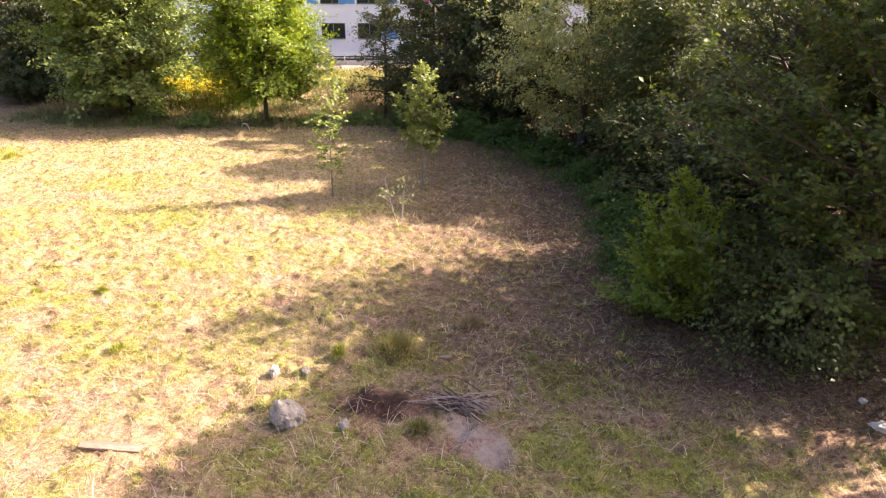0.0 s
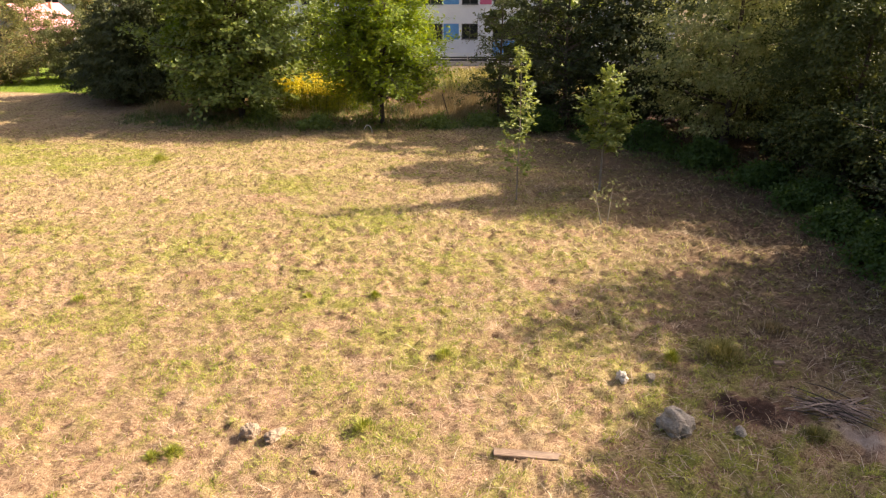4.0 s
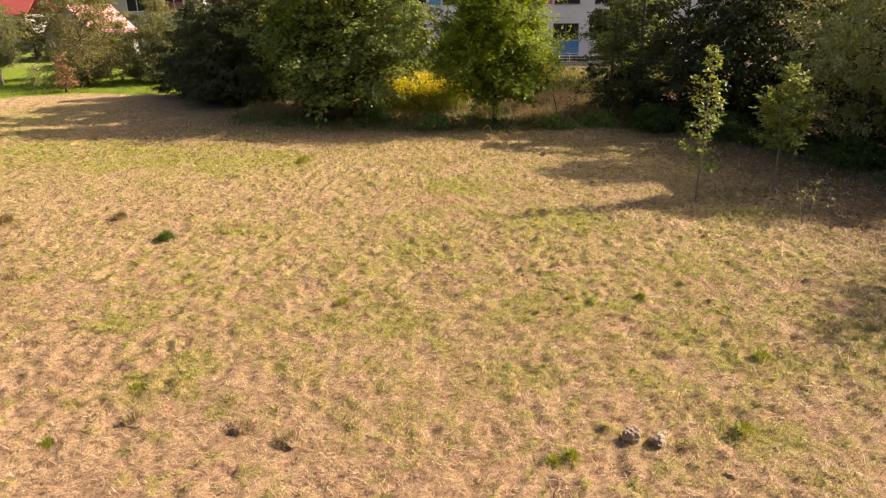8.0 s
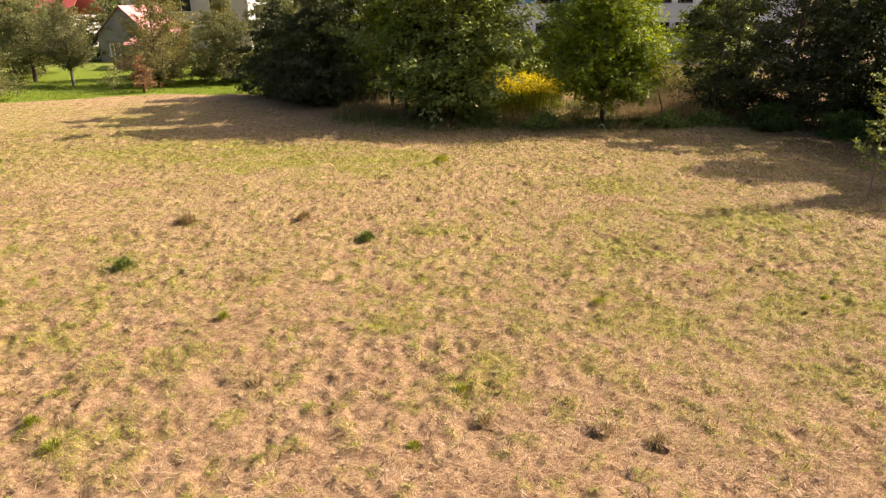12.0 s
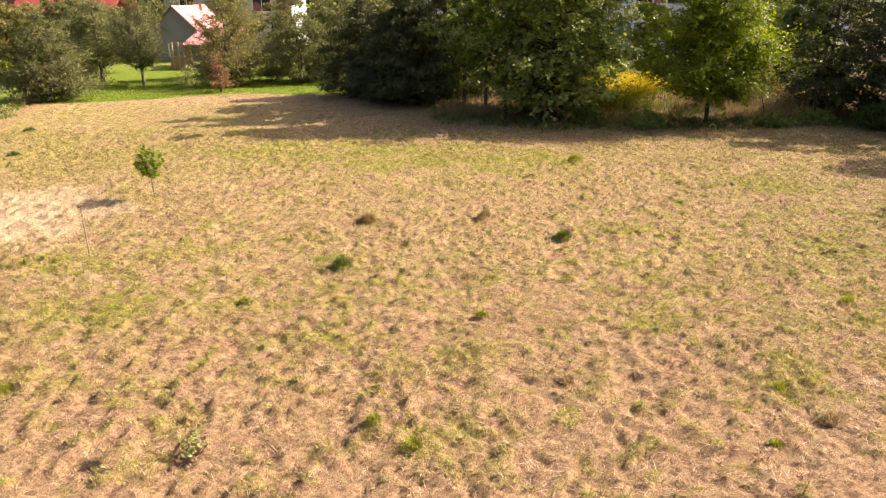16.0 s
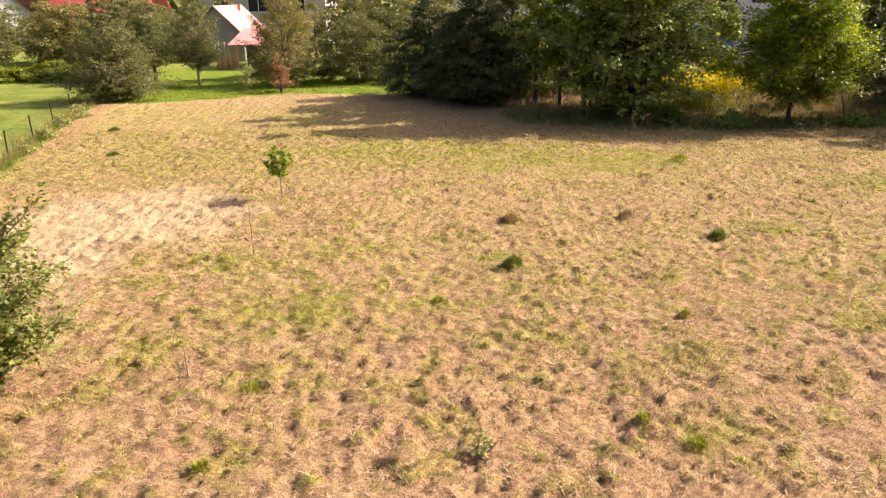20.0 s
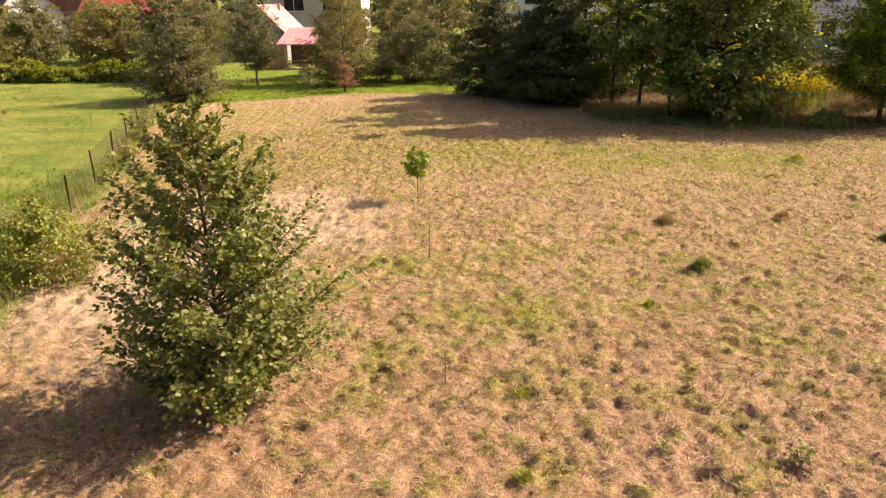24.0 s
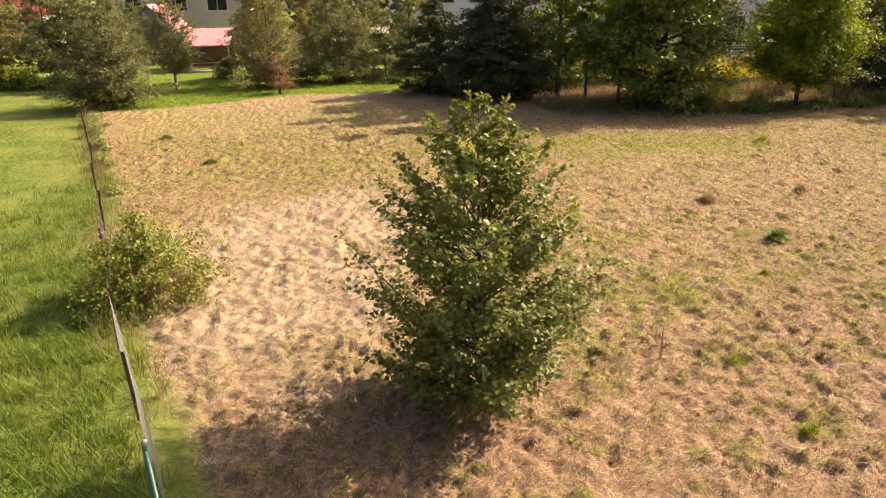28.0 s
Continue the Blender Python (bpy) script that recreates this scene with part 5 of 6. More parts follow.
for k, (x, y, h, r, mt) in enumerate(((-58, 65, 7.0, 2.9, M_APPLE), (-64.5, 66, 6.8, 2.9, M_RUSSET), (-72.5, 68.5, 6.0, 2.6, M_APPLE), (-79, 70, 6.5, 3.2, M_RUSSET), (-57, 68, 8.0, 3.2, M_APPLE), (-63, 76, 8.6, 3.8, M_APPLE), (-87, 74, 7, 3.6, M_APPLE), (-34, 68, 8, 3.2, M_APPLE), (-30, 62, 9, 3.4, M_APPLE), (-71, 80, 7, 3.6, M_RUSSET), (-57.5, 84, 9, 4.0, M_APPLE), (-82, 84, 7, 4, M_APPLE), (-95, 80, 7, 4, M_APPLE), (-36, 80, 9, 4, M_APPLE))):
    tree("orchard_tree", "leafy orchard tree in front of the houses", x, y, h, r, 0.9, 10000, mt, M_BARK, kind="round", leaf=(0.22, 0.14), seed=520 + k, trunk=0.14, limbs=14, group=FRUIT)
for k in (0, 1, 2, 3, 4, 5, 6, 7, 8, 9, 11, 12, 13, 14):
    tree("backdrop_tree", "leafy tree closing the view between the houses", -104 + 5.0 * k + (6.0 if k > 9 else 0.0), 78 + 3 * math.sin(k * 2.3), 6.3 + 0.9 * math.sin(k * 1.9), 3.4, 0.2, 5200, (M_APPLE, M_RUSSET, M_RUSSET, M_APPLE)[k % 4], M_BARK, kind="egg", leaf=(0.24, 0.17), seed=600 + k, trunk=0.14, limbs=8, group="trees between the houses")
for k in range(11):
    x = -78 + 2.0 * k
    tree("hedge_bush", "yellow-green hedge bush behind the field", x, 61.8 - 0.06 * (x + 78) + 0.3 * math.sin(k * 2.1), 1.7 + 0.5 * math.sin(k * 1.7), 1.25, 0.05, 2610, M_HEDGE, M_BARK, kind="egg", leaf=(0.201, 0.146), seed=560 + k, trunk=0.02, stems=3, limbs=8, category="hedge", group="hedge behind the field")


# ---- buildings ----
def wall_holes(bm, x0, x1, z0, z1, y0, y1, holes):
    """A wall along x in one piece with real openings (hx0, hx1, hz0, hz1)."""
    cx = sorted({x0, x1, *[v for hl in holes for v in hl[:2]]})
    cz = sorted({z0, z1, *[v for hl in holes for v in hl[2:]]})
    solid = {(i, j) for i in range(len(cx) - 1) for j in range(len(cz) - 1)
             if not any(h[0] - 1e-6 <= cx[i] and cx[i + 1] <= h[1] + 1e-6 and h[2] - 1e-6 <= cz[j] and cz[j + 1] <= h[3] + 1e-6 for h in holes)}
    vs = {}

    def corner(i, j, y):
        if (i, j, y) not in vs:
            vs[(i, j, y)] = bm.verts.new((cx[i], y, cz[j]))
        return vs[(i, j, y)]

    for i, j in sorted(solid):
        ring = [(i, j), (i + 1, j), (i + 1, j + 1), (i, j + 1)]
        bm.faces.new([corner(*c_, y0) for c_ in ring])
        bm.faces.new([corner(*c_, y1) for c_ in ring[::-1]])
        for (di, dj), (p_, q_) in zip(((0, -1), (1, 0), (0, 1), (-1, 0)), zip(ring, ring[1:] + ring[:1])):
            if (i + di, j + dj) not in solid:
                bm.faces.new([corner(*q_, y0), corner(*p_, y0), corner(*p_, y1), corner(*q_, y1)])
    return bm


def window(parent, hx0, hx1, hz0, hz1, y, frame_m, name="window"):
    o = part(name, boxm(hx0, hx1, y + 0.1, y + 0.13, hz0, hz1), M_GLASS, parent, "dark window pane")
    bm = bmesh.new()
    w = 0.07
    for a in ((hx0, hx0 + w, hz0, hz1), (hx1 - w, hx1, hz0, hz1), (hx0 + w, hx1 - w, hz0, hz0 + w), (hx0 + w, hx1 - w, hz1 - w, hz1), ((hx0 + hx1) / 2 - w / 2, (hx0 + hx1) / 2 + w / 2, hz0 + w, hz1 - w)):
        box(bm, a[0], a[1], y + 0.05, y + 0.1, a[2], a[3])
    part("window_frame", bm, frame_m, o)
    part("window_sill", boxm(hx0 - 0.05, hx1 + 0.05, y - 0.08, y + 0.04, hz0 - 0.05, hz0 - 0.003), frame_m, o)


bb = thing("white_building", "modern white rendered block with blue panels and dark windows", "building", 0, 0, 0)
BY = 76.0
cols = [(-25.4, -22.9), (-21.2, -18.7), (-17.0, -14.5), (-12.8, -10.3), (-9.0, -6.5), (-4.5, -2.8), (-1.2, 1.5), (3.0, 5.0), (5.6, 7.2), (9.4, 11.9), (13.6, 16.1)]
holes = [(a, b, 2.35, 3.95) for a, b in cols] + [(a, b, 5.85, 7.5) for a, b in cols]
part("wall", wall_holes(bmesh.new(), -28, 18, 0.6, 9.5, BY, BY + 0.35, holes), M_RENDER, bb)
part("side_wall", boxm(17.65, 18, BY + 0.36, BY + 14, 0.6, 9.5), M_RENDER, bb)
part("side_wall", boxm(-28, -27.65, BY + 0.36, BY + 14, 0.6, 9.5), M_RENDER, bb)
part("plinth", boxm(-28, 18, BY + 0.04, BY + 14, -0.2, 0.59), M_PLINTH, bb, "dark plinth")
part("roof", boxm(-28.3, 18.3, BY - 0.3, BY + 14.3, 9.51, 9.9), M_CONCRETE, bb)
for hl in holes:
    window(bb, *hl, BY, M_FRAME)
for a, b, z0, z1, mt in ((-6.4, -4.8, 2.35, 3.95, M_BLUE), (-1.2, 1.6, 0.7, 2.2, M_BLUE), (5.2, 6.9, 0.7, 2.0, M_BLUE), (-10.9, -9.2, 5.85, 7.5, M_BLUE), (-6.4, -4.8, 5.85, 7.5, M_BLUE), (-2.6, -1.4, 5.85, 7.5, M_TEAL), (-14.2, -13.0, 5.85, 7.5, M_BLUE)):
    part("facade_panel", boxm(a, b, BY - 0.03, BY - 0.003, z0, z1), mt, bb, "coloured facade panel")
rail = thing("railing", "pale metal railing on a low wall before the white building", "railing", 0, 0, 0)
part("low_wall", boxm(-26, 16, 72.0, 72.3, -0.1, 0.45, 0.02), M_CONCRETE, rail)
for k in range(22):
    part("rail_post", boxm(-26 + 2 * k, -25.94 + 2 * k, 72.12, 72.18, 0.45, 1.25), M_WHITEFRAME, rail)
for z in (0.7, 0.95, 1.2):
    part("rail_bar", boxm(-26, 16.1, 72.06, 72.115, z, z + 0.05), M_WHITEFRAME, rail)

shed = thing("garden_shed", "grey garden house with a faded pink gable roof", "shed", -54.2, 80.0, 0)


def gable_wall(bm, half, z0, eave, apex, y0, y1, left=1.0):
    pts = [(-half * left, z0), (half, z0), (half, eave), (0, apex), (-half * left, eave)]
    f = [bm.verts.new((x, y0, z)) for x, z in pts]
    b = [bm.verts.new((x, y1, z)) for x, z in pts]
    bm.faces.new(f)
    bm.faces.new(b[::-1])
    for i in range(5):
        bm.faces.new([f[i], b[i], b[(i + 1) % 5], f[(i + 1) % 5]])
    bmesh.ops.recalc_face_normals(bm, faces=bm.faces)
    return bm


def slope(bm, xa, za, xb, zb, y0, y1, th):
    """A roof slope from (xa, za) to (xb, zb)."""
    lo = [(xa, za), (xb, zb), (xb, zb + th), (xa, za + th)]
    f = [bm.verts.new((x, y0, z)) for x, z in lo]
    b = [bm.verts.new((x, y1, z)) for x, z in lo]
    bm.faces.new(f)
    bm.faces.new(b[::-1])
    for i in range(4):
        bm.faces.new([f[i], b[i], b[(i + 1) % 4], f[(i + 1) % 4]])
    bmesh.ops.recalc_face_normals(bm, faces=bm.faces)
    return bm


part("gable_wall", gable_wall(bmesh.new(), 2.9, 0, 2.9, 5.8, 0, 0.25), M_GREYRENDER, shed)
part("gable_wall", gable_wall(bmesh.new(), 2.9, 0, 2.9, 5.8, 10.15, 10.4), M_GREYRENDER, shed)
part("side_wall", boxm(2.65, 2.9, 0.26, 10.14, 0, 2.85), M_GREYRENDER, shed)
part("side_wall", boxm(-2.9, -2.65, 0.26, 10.14, 0, 2.85), M_GREYRENDER, shed)
part("roof_slope", slope(bmesh.new(), 0.0, 5.83, 3.25, 2.58, -0.3, 10.7, 0.12), M_PINKROOF, shed, "faded pink sheet roof")
part("roof_slope", slope(bmesh.new(), -0.003, 5.83, -3.25, 2.58, -0.3, 10.7, 0.12), M_BROWNROOF, shed)
part("chimney", boxm(0.5, 0.82, 7.2, 7.52, 4.7, 6.05, 0.01), M_BRICK, shed)
porch = thing("porch", "open brick and wood porch with a pinkish lean-to roof", "porch", -49.9, 70.8, 0)
bm = boxm(-0.3, 4.2, -0.4, 6.0, 2.3, 2.4)
for v_ in bm.verts:
    v_.co.z += 0.2 * (v_.co.y + 0.4)
part("roof_slope", bm, M_PINKROOF, porch, "faded pink lean-to roof")
part("back_wall", boxm(-0.2, 4.1, 5.6, 5.8, 0, 3.3), M_BROWNROOF, porch, "dark boarded back wall")
for z in (1.23, 1.8, 2.45):
    part("window_bar", boxm(-1.58, 0.0, 0.08, 0.15, z, z + 0.08, 0.01), M_WOODPALE, porch)
for x in (-1.5, -0.9, -0.35, 0.35, 3.9):
    part("post", boxm(x, x + 0.16, 0.0, 0.16, 0, 2.6, 0.01), M_WOODPALE, porch)
part("brick_pier", boxm(0.02, 0.34, 0.0, 0.35, 0, 2.1, 0.01), M_BRICK, porch)
part("brick_parapet", boxm(-1.7, 0.0, 0.05, 0.25, 0, 1.15, 0.01), M_BRICK, porch)
part("parapet_board", boxm(-1.75, 0.05, -0.02, 0.3, 1.153, 1.22), M_WOODPALE, porch)
for z in (0.35, 0.75):
    part("rail_bar", boxm(0.52, 2.98, 0.05, 0.1, z, z + 0.07), M_WOODPALE, porch)
part("step", boxm(0.3, 3.3, -0.9, -0.02, -0.05, 0.16, 0.02), M_CONCRETE, porch)
part("white_panel", boxm(-1.75, -1.6, -0.02, 0.03, 1.25, 2.5), M_WHITEFRAME, porch)

house = thing("family_house", "pale rendered two-storey house with dark windows", "house", 0, 0, 0)
HY = 98.0
hh = [(-50.2, -47.7, 4.9, 6.7), (-55.4, -52.6, 4.9, 6.7), (-50.8, -49.4, 2.0, 3.0), (-60, -58, 4.9, 6.7)]
part("wall", wall_holes(bmesh.new(), -62, -44.9, 0, 8.2, HY, HY + 0.4, hh), M_CREAM, house)
# sun-facing side: its sunlight is put into the colour by the whiter render
part("side_wall", boxm(-45.3, -44.9, HY + 0.41, HY + 10, 0, 8.2), M_RENDER, house)
part("side_wall", boxm(-62, -61.6, HY + 0.41, HY + 10, 0, 8.2), M_CREAM, house)
part("back_wall", boxm(-61.59, -45.31, HY + 9.6, HY + 10, 0, 8.2), M_CREAM, house)
part("roof_slope", slope(bmesh.new(), -44.4, 8.21, -53.4, 12.5, HY - 0.6, HY + 10.6, 0.2), M_BROWNROOF, house)
part("roof_slope", slope(bmesh.new(), -62.4, 8.21, -53.41, 12.5, HY - 0.6, HY + 10.6, 0.2), M_BROWNROOF, house)
for hl in hh:
    window(house, *hl, HY, M_WHITEFRAME)
v, q = tubes([[((-44.95, HY - 0.12, 0), 0.08), ((-44.95, HY - 0.12, 8.1), 0.08)]], 8)
array_part("downpipe", v, q, M_WHITEFRAME, house)

red = thing("red_roof_house", "low house with a brownish red metal roof", "house", -77, 100, -0.75)
part("wall", boxm(-6.5, 6.5, 0, 9, 0, 5.2), M_CREAM, red)
bm = bmesh.new()
for y0, z0, y1, z1 in ((-0.8, 5.21, 4.5, 9.2), (9.8, 5.21, 4.503, 9.2)):
    lo = [(-7.2, y0, z0), (7.2, y0, z0), (7.2, y1, z1), (-7.2, y1, z1)]
    f = [bm.verts.new(q_) for q_ in lo] + [bm.verts.new((a, b, c_ + 0.15)) for a, b, c_ in lo]
    for fc in ((0, 1, 2, 3), (7, 6, 5, 4), (0, 4, 5, 1), (1, 5, 6, 2), (2, 6, 7, 3), (3, 7, 4, 0)):
        bm.faces.new([f[i] for i in fc])
bmesh.ops.recalc_face_normals(bm, faces=bm.faces)
part("roof", bm, M_REDROOF, red)
part("chimney", boxm(-5, -4.4, 2.6, 3.2, 6.5, 9.8), M_RENDER, red, "white chimney")
wh = thing("white_house", "white rendered house with a steep brown roof", "house", -92.5, 103, 0, turn=35)
part("gable_wall", gable_wall(bmesh.new(), 4.2, 0, 4.8, 9.2, 0, 0.3), M_RENDER, wh)
part("side_wall", boxm(3.9, 4.2, 0.31, 9, 0, 4.75), M_RENDER, wh)
part("side_wall", boxm(-4.2, -3.9, 0.31, 9, 0, 4.75), M_RENDER, wh)
part("roof_slope", slope(bmesh.new(), 0.0, 9.23, 4.7, 4.3, -0.4, 9.4, 0.15), M_BROWNROOF, wh)
part("roof_slope", slope(bmesh.new(), -0.003, 9.23, -4.7, 4.3, -0.4, 9.4, 0.15), M_BROWNROOF, wh)
brn = thing("brown_roof_house", "house with a dark brown tiled roof", "house", -88, 112, 0)
part("wall", boxm(-5, 9, 0, 9, 0, 5.0), M_CREAM, brn)
part("roof", slope(bmesh.new(), -6, 5.01, 10, 5.01, -1, 9, 3.0), M_BROWNROOF, brn)

# distance: a belt of trees round the horizon
rng = np.random.default_rng(77)
cnt = 16000
ang = rng.random(cnt) * 2 * np.pi
rad = 135 + 25 * rng.random(cnt)
P = np.stack([-20 + np.cos(ang) * rad, 40 + np.sin(ang) * rad, rng.random(cnt) ** 0.7 * (9 + 4 * vnoise(ang * 14, ang * 0, 4))], 1)
v, q = leaf_arrays(P, rng.normal(0, 1, (cnt, 3)), rng.normal(0, 1, (cnt, 3)), 2.2 + rng.random(cnt) * 1.5, 1.4 + rng.random(cnt))
tagged(array_part("distant_woods", v, q, M_DARK), "far belt of dark green trees", "woods", kind="stuff")


# ---- small things on the meadow ----
def stone(name, label, x, y, w, d, h, material, seed, sink=0.3):
    rng = np.random.default_rng(seed)
    bm = bmesh.new()
    bmesh.ops.create_icosphere(bm, subdivisions=4, radius=0.5)
    planes = rng.normal(0, 1, (9, 3))
    planes /= np.linalg.norm(planes, axis=1, keepdims=True)
    cut = 0.3 + 0.18 * rng.random(9)
    for v_ in bm.verts:
        c_ = np.array(v_.co)
        for pl, k_ in zip(planes, cut):
            over = c_ @ pl - k_
            if over > 0:
                c_ = c_ - pl * over * 0.85
        c_ = c_ * (1 + 0.26 * noise.noise(Vector(c_) * 3.5 + Vector((seed, 0, 0))) + 0.17 * noise.noise(Vector(c_) * 9 + Vector((seed, 5, 0))))
        v_.co = Vector((c_[0] * w, c_[1] * d, c_[2] * h))
    o = part(name, bm, material)
    o.matrix_basis = pose(x, y, z_at(x, y) + h * (0.45 - sink), 0, 0, seed * 47)
    return tagged(o, label, "stone")


stone("boulder", "rough grey boulder half sunk in the grass", -2.56, 9.7, 0.66, 0.58, 0.62, M_STONE, 14)
stone("stone", "small white stone lying in the grass", -3.12, 11.1, 0.27, 0.22, 0.25, M_WHITESTONE, 2)
stone("stone", "small pale stone beside the grass tuft", -2.55, 11.2, 0.2, 0.18, 0.2, M_STONE, 3)
stone("stone", "dark angular stone on the straw", -9.52, 9.5, 0.32, 0.3, 0.34, M_DARKSTONE, 4)
stone("stone", "flat grey stone on the straw", -9.1, 9.42, 0.42, 0.28, 0.2, M_DARKSTONE, 5)
stone("stone", "small grey stone in the shaded grass", -1.6, 9.45, 0.24, 0.2, 0.16, M_STONE, 6)
stone("stone", "white stone at the foot of the shrubs", 7.1, 9.4, 0.4, 0.26, 0.18, M_WHITESTONE, 7)
stone("stone", "small white stone at the foot of the shrubs", 7.3, 10.3, 0.16, 0.14, 0.14, M_WHITESTONE, 8)
for k, (x, y, r) in enumerate(((-21.95, 11.35, 0.34), (-17.7, 9.9, 0.3), (-15.9, 9.75, 0.26), (-15.0, 9.35, 0.3), (-23.6, 16.2, 0.26), (-8.3, 8.6, 0.2))):
    tagged(stone("molehill", "small dark heap of crumbly soil on the meadow", x, y, r, r * 0.85, 0.13, M_SOIL, 30 + k, 0.3), "small dark heap of crumbly soil on the meadow", "molehill", "molehills on the meadow")


def plank(label, x, y, length, w, turn):
    o = part("plank", boxm(-length / 2, length / 2, -w / 2, w / 2, 0, 0.05, 0.008), M_TIMBER)
    o.matrix_basis = pose(x, y, z_at(x, y) + 0.02, 4, 2, turn)
    return tagged(o, label, "plank")


plank("weathered grey plank lying in the straw", -5.1, 8.9, 1.05, 0.16, -5)
plank("short weathered board lying in the shade", 0.05, 11.7, 0.22, 0.09, 5)

pile = thing("brushwood_pile", "heap of thin dead sticks and bent stalks", "sticks", 0.3, 10.1, z_at(0.3, 10.1))
rng = np.random.default_rng(90)
for k in range(70):
    ln = 0.4 + 0.7 * rng.random()
    a = radians(-34 + rng.normal(0, 24))
    x0, y0 = rng.normal(0, 0.24), rng.normal(0, 0.16)
    z0 = 0.04 + 0.16 * rng.random()
    pts = []
    for f in np.linspace(-0.5, 0.5, 5):
        pts.append(((x0 + math.cos(a) * ln * f, y0 + math.sin(a) * ln * f, z0 + 0.12 * (0.25 - f * f) + rng.normal(0, 0.012)), (0.006 + 0.004 * (k % 3)) * (1.1 - abs(f))))
    v, q = tubes([pts], 5)
    array_part("stick", v, q, M_BARK if k % 3 == 1 else M_STICK, pile)
for k, (x, y, ln, a) in enumerate(((1.35, 9.85, 0.7, -50), (-0.55, 11.2, 0.5, 50), (0.9, 10.9, 0.6, 40), (1.3, 11.6, 0.7, 20))):
    v, q = tubes([[((-ln / 2, 0, 0.03), 0.008), ((0, 0.03, 0.1), 0.008), ((ln / 2, 0, 0.05), 0.005)]], 5)
    o = array_part("stick", v, q, M_STICK)
    o.matrix_basis = pose(x, y, z_at(x, y), 0, 0, a)
    tagged(o, "single dry stick lying on the straw", "stick")


def sedge(label, x, y, r, h, material, seed, n=260):
    rng = np.random.default_rng(seed)
    n = int(n * 1.8)
    px, py = rng.normal(0, r * 0.42, n), rng.normal(0, r * 0.42, n)
    d = np.clip(np.hypot(px, py) / r, 0, 1.3)
    v, f = blades(np.stack([px, py, np.full(n, -0.03) + 0.45 * h * np.clip(1 - d * d, 0, 1)], 1), h * (0.35 + 0.45 * rng.random(n)), 0.008 + 0.008 * rng.random(n), np.clip(0.3 + 0.5 * d + rng.normal(0, 0.2, n), 0.1, 0.98), rng, angle=np.arctan2(py, px) + rng.normal(0, 0.9, n))
    o = array_part("grass_tuft", v, f, material)
    o.matrix_basis = pose(x, y, z_at(x, y))
    return tagged(o, label, "grass tuft", "tufts standing on the meadow")


sedge("reddish dry stalks at the foot of the bramble", -43.2, 16.3, 0.6, 0.75, M_DRY, 90, 420)
sedge("dry grass stalks beside the bramble", -43.5, 17.6, 0.5, 0.8, M_DRY, 91, 320)
for k, (x, y) in enumerate(((-21.9, 11.3), (-17.75, 9.95), (-15.85, 9.8), (-15.05, 9.4), (-23.6, 16.25))):
    sedge("brown clump of dead grass on bare soil", x, y, 0.24, 0.2, M_DRY, 70 + k, 130)
TUFT_SPOTS = [(-32.3, 8.75, 0.16), (-24.6, 9.35, 0.22), (-25.3, 10.0, 0.14), (-32.1, 11.05, 0.24), (-28.8, 14.8, 0.14), (-35.4, 17.3, 0.16), (-23.3, 14.0, 0.14), (-18.9, 9.4, 0.14), (-18.1, 11.0, 0.24), (-10.9, 8.9, 0.13), (-7.7, 9.6, 0.24), (-9.6, 14.9, 0.15), (-14.9, 14.7, 0.2), (-6.4, 12.0, 0.2), (-8.0, 14.8, 0.13), (-10.6, 9.0, 0.12)]
sedge("dark green sedge tuft on the mown meadow", -20.7, 19.15, 0.28, 0.38, M_SEDGE, 1, 420)
sedge("brown heap of dry grass on the meadow", -22.9, 21.1, 0.25, 0.34, M_DRY, 2)
sedge("grey-brown heap of dead grass and stalks", -26.6, 21.0, 0.34, 0.45, M_DRY, 3, 420)
sedge("dull green grass tuft with dry blades", -26.85, 17.0, 0.28, 0.36, M_SEDGE, 4, 380)
sedge("bright green grass tuft lit by the sun", -2.0, 11.75, 0.13, 0.36, M_GRASS, 5, 160)
sedge("rounded dull green grass tuft near the stick heap", -0.4, 9.4, 0.27, 0.3, M_RANK, 6, 300)
sedge("heap of long dry grass in the shade", -0.95, 12.0, 0.5, 0.45, M_RANK, 21, 420)
sedge("low heap of grey hay on a bare bank", 0.6, 13.2, 0.4, 0.3, M_DRY, 22, 300)
sedge("green grass tuft in the mown straw", -18.6, 29.2, 0.4, 0.35, M_GRASS, 7)
sedge("dark grass tuft far out on the meadow", -46.5, 37.0, 0.4, 0.3, M_SEDGE, 8)
sedge("dark grass tuft far out on the meadow", -43.8, 31.0, 0.35, 0.3, M_SEDGE, 9)
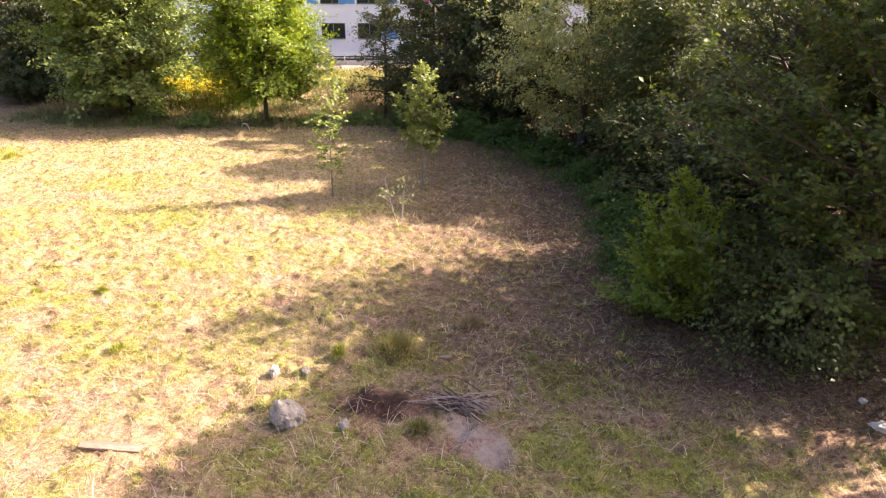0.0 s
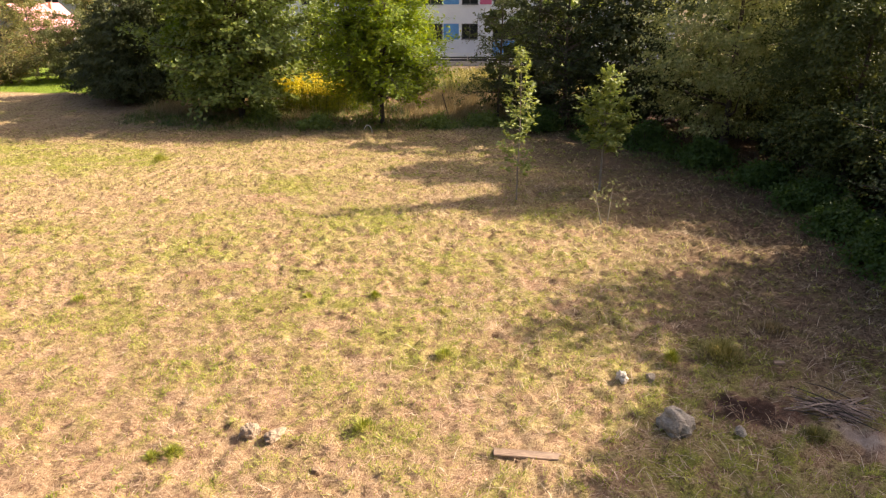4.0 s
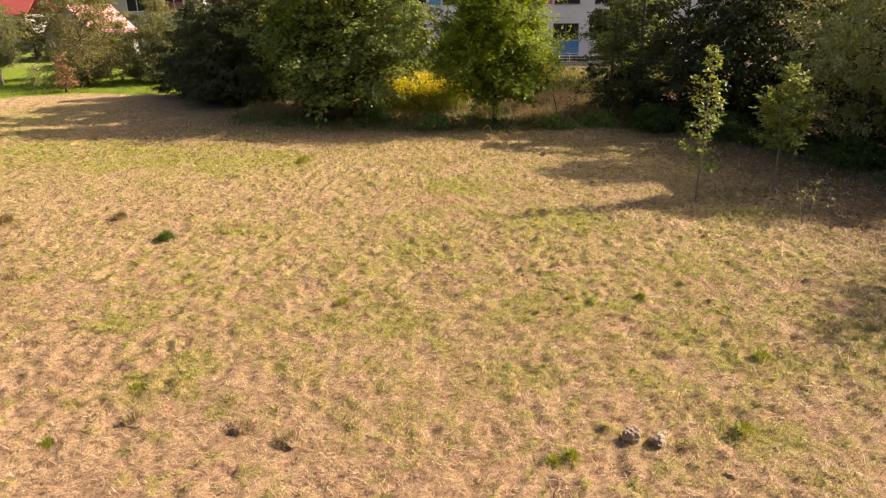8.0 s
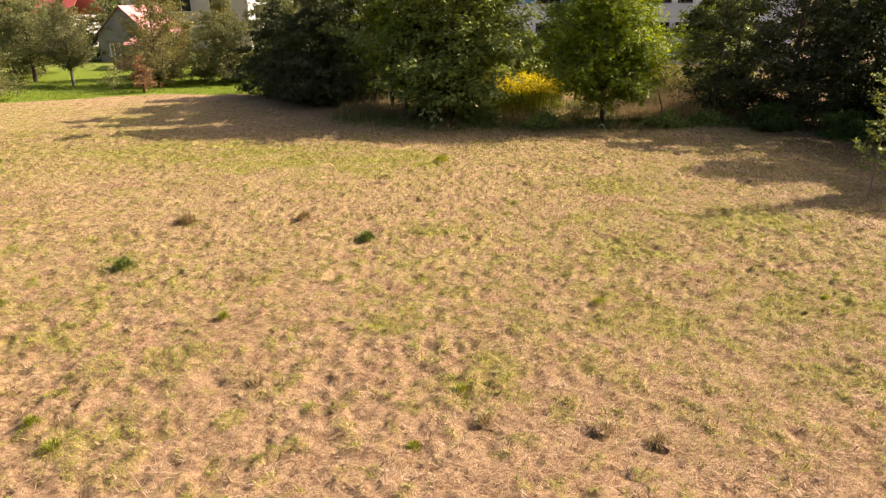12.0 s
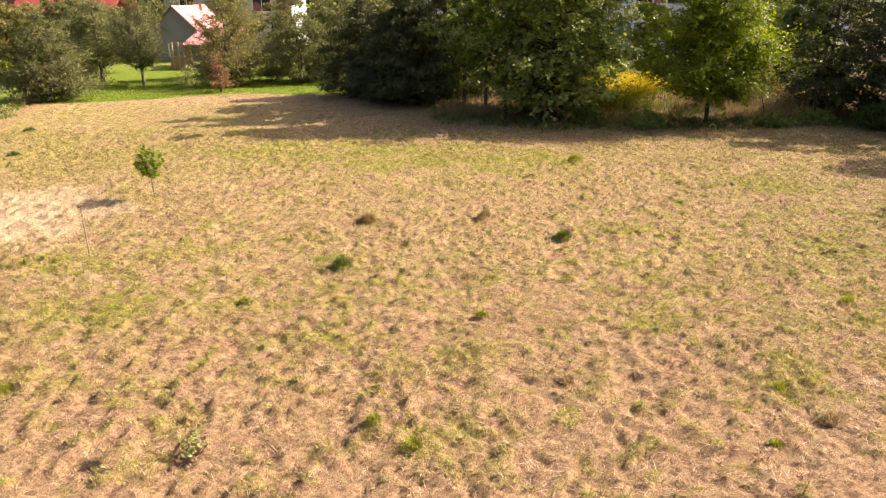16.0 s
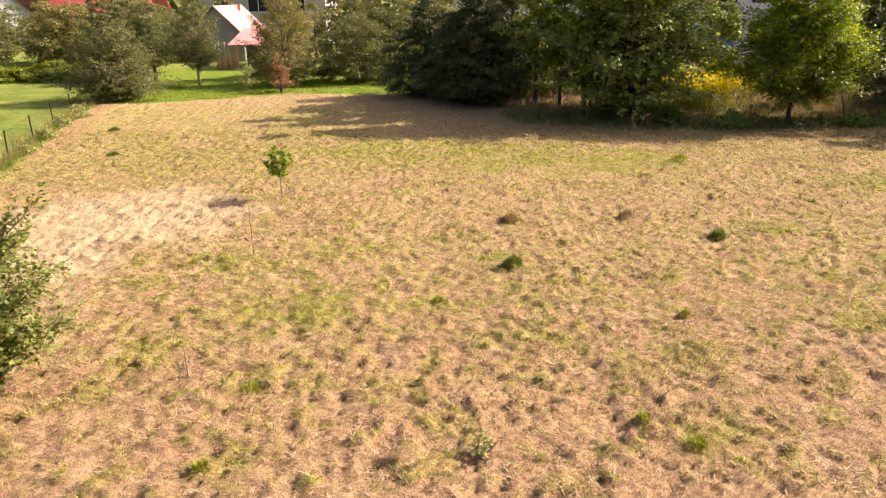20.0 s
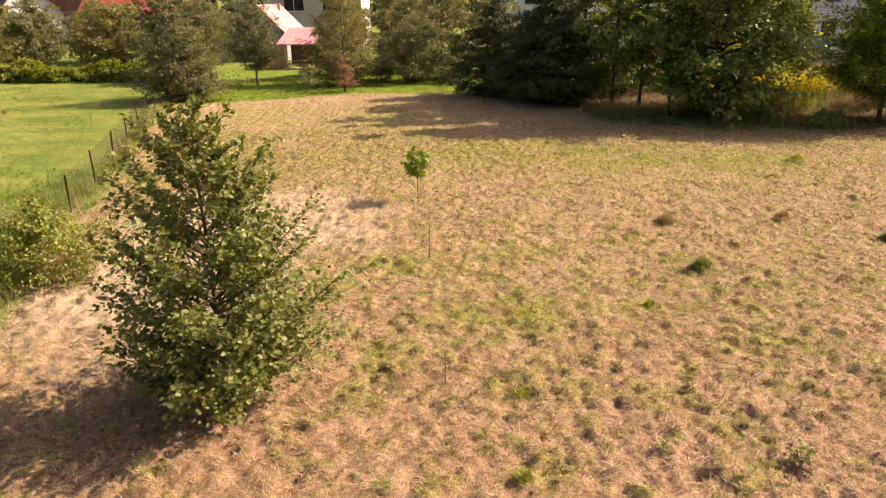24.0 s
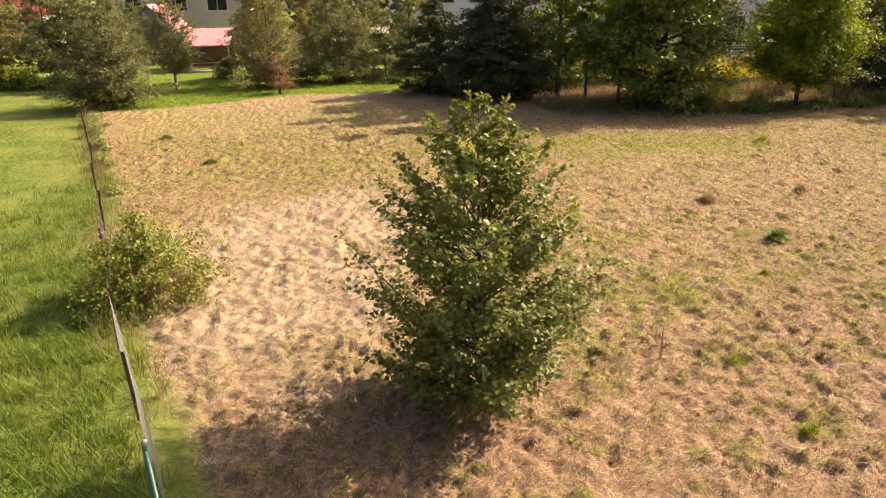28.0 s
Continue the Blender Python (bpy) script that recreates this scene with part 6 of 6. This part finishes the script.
tree("weed_plant", "leafy blue-green weed growing in the straw", -28.0, 9.2, 0.3, 0.2, 0.03, 200, M_GREY, M_STICK, kind="round", leaf=(0.08, 0.05), seed=801, per=8, spread=0.08, boughs=16, bough_r=0.12, trunk=0.006, stems=4, limbs=10, category="weed")
for k, (x, y, h) in enumerate(((-61.5, 41.0, 1.1), (-59.3, 40.5, 0.9), (-57.5, 33.5, 0.8))):
    tree("field_weed", "tall pale flowering weed standing in the field", x, y, h, 0.3, 0.4, 160, M_HEDGE, M_STICK, kind="round", leaf=(0.12, 0.08), seed=810 + k, per=6, spread=0.1, boughs=14, bough_r=0.15, trunk=0.01, stems=3, limbs=10, category="weed", group="weeds in the field")
for k, (dy, r, h) in enumerate(((27.0, 0.3, 0.4), (31.5, 0.35, 0.45), (35.0, 0.45, 0.55), (38.6, 0.55, 0.7), (42.0, 0.7, 0.8))):
    tree("fence_weed", "grey-green weeds grown up against the fence", float(fence_x(dy)) + 0.45, dy, h, r, 0.03, 900, M_GREY, M_STICK, kind="egg", leaf=(0.12, 0.08), seed=820 + k, per=14, spread=0.18, boughs=22, bough_r=0.25, trunk=0.012, stems=4, limbs=10, category="weed", group="weeds along the fence")
for k, (x, y, r) in enumerate(TUFT_SPOTS):
    sedge("bright yellow-green grass tuft in the straw", x, y, r, 0.2, M_GRASS, 40 + k, 150)

# stakes left standing in the tall grass under the trees
stake = thing("leaning_stake", "dark wooden stake leaning in the tall dry grass", "stake", -6.05, 39.5, 0)
v, q = tubes([[((0, 0, -0.1), 0.035), ((-0.2, 0.0, 0.75), 0.032), ((-0.42, 0.02, 1.5), 0.026)]], 7)
array_part("pole", v, q, M_BARK, stake, smooth_faces=True)
hoop = thing("bent_hoop", "small bent white plastic hoop in the weeds", "hoop", -10.35, 35.9, z_at(-10.35, 35.9))
v, q = tubes([[((0.22 * math.cos(a_), 0, 0.42 * math.sin(a_)), 0.016) for a_ in np.linspace(0, math.pi * 0.85, 9)]], 6)
array_part("tube", v, q, M_WHITEFRAME, hoop, smooth_faces=True)
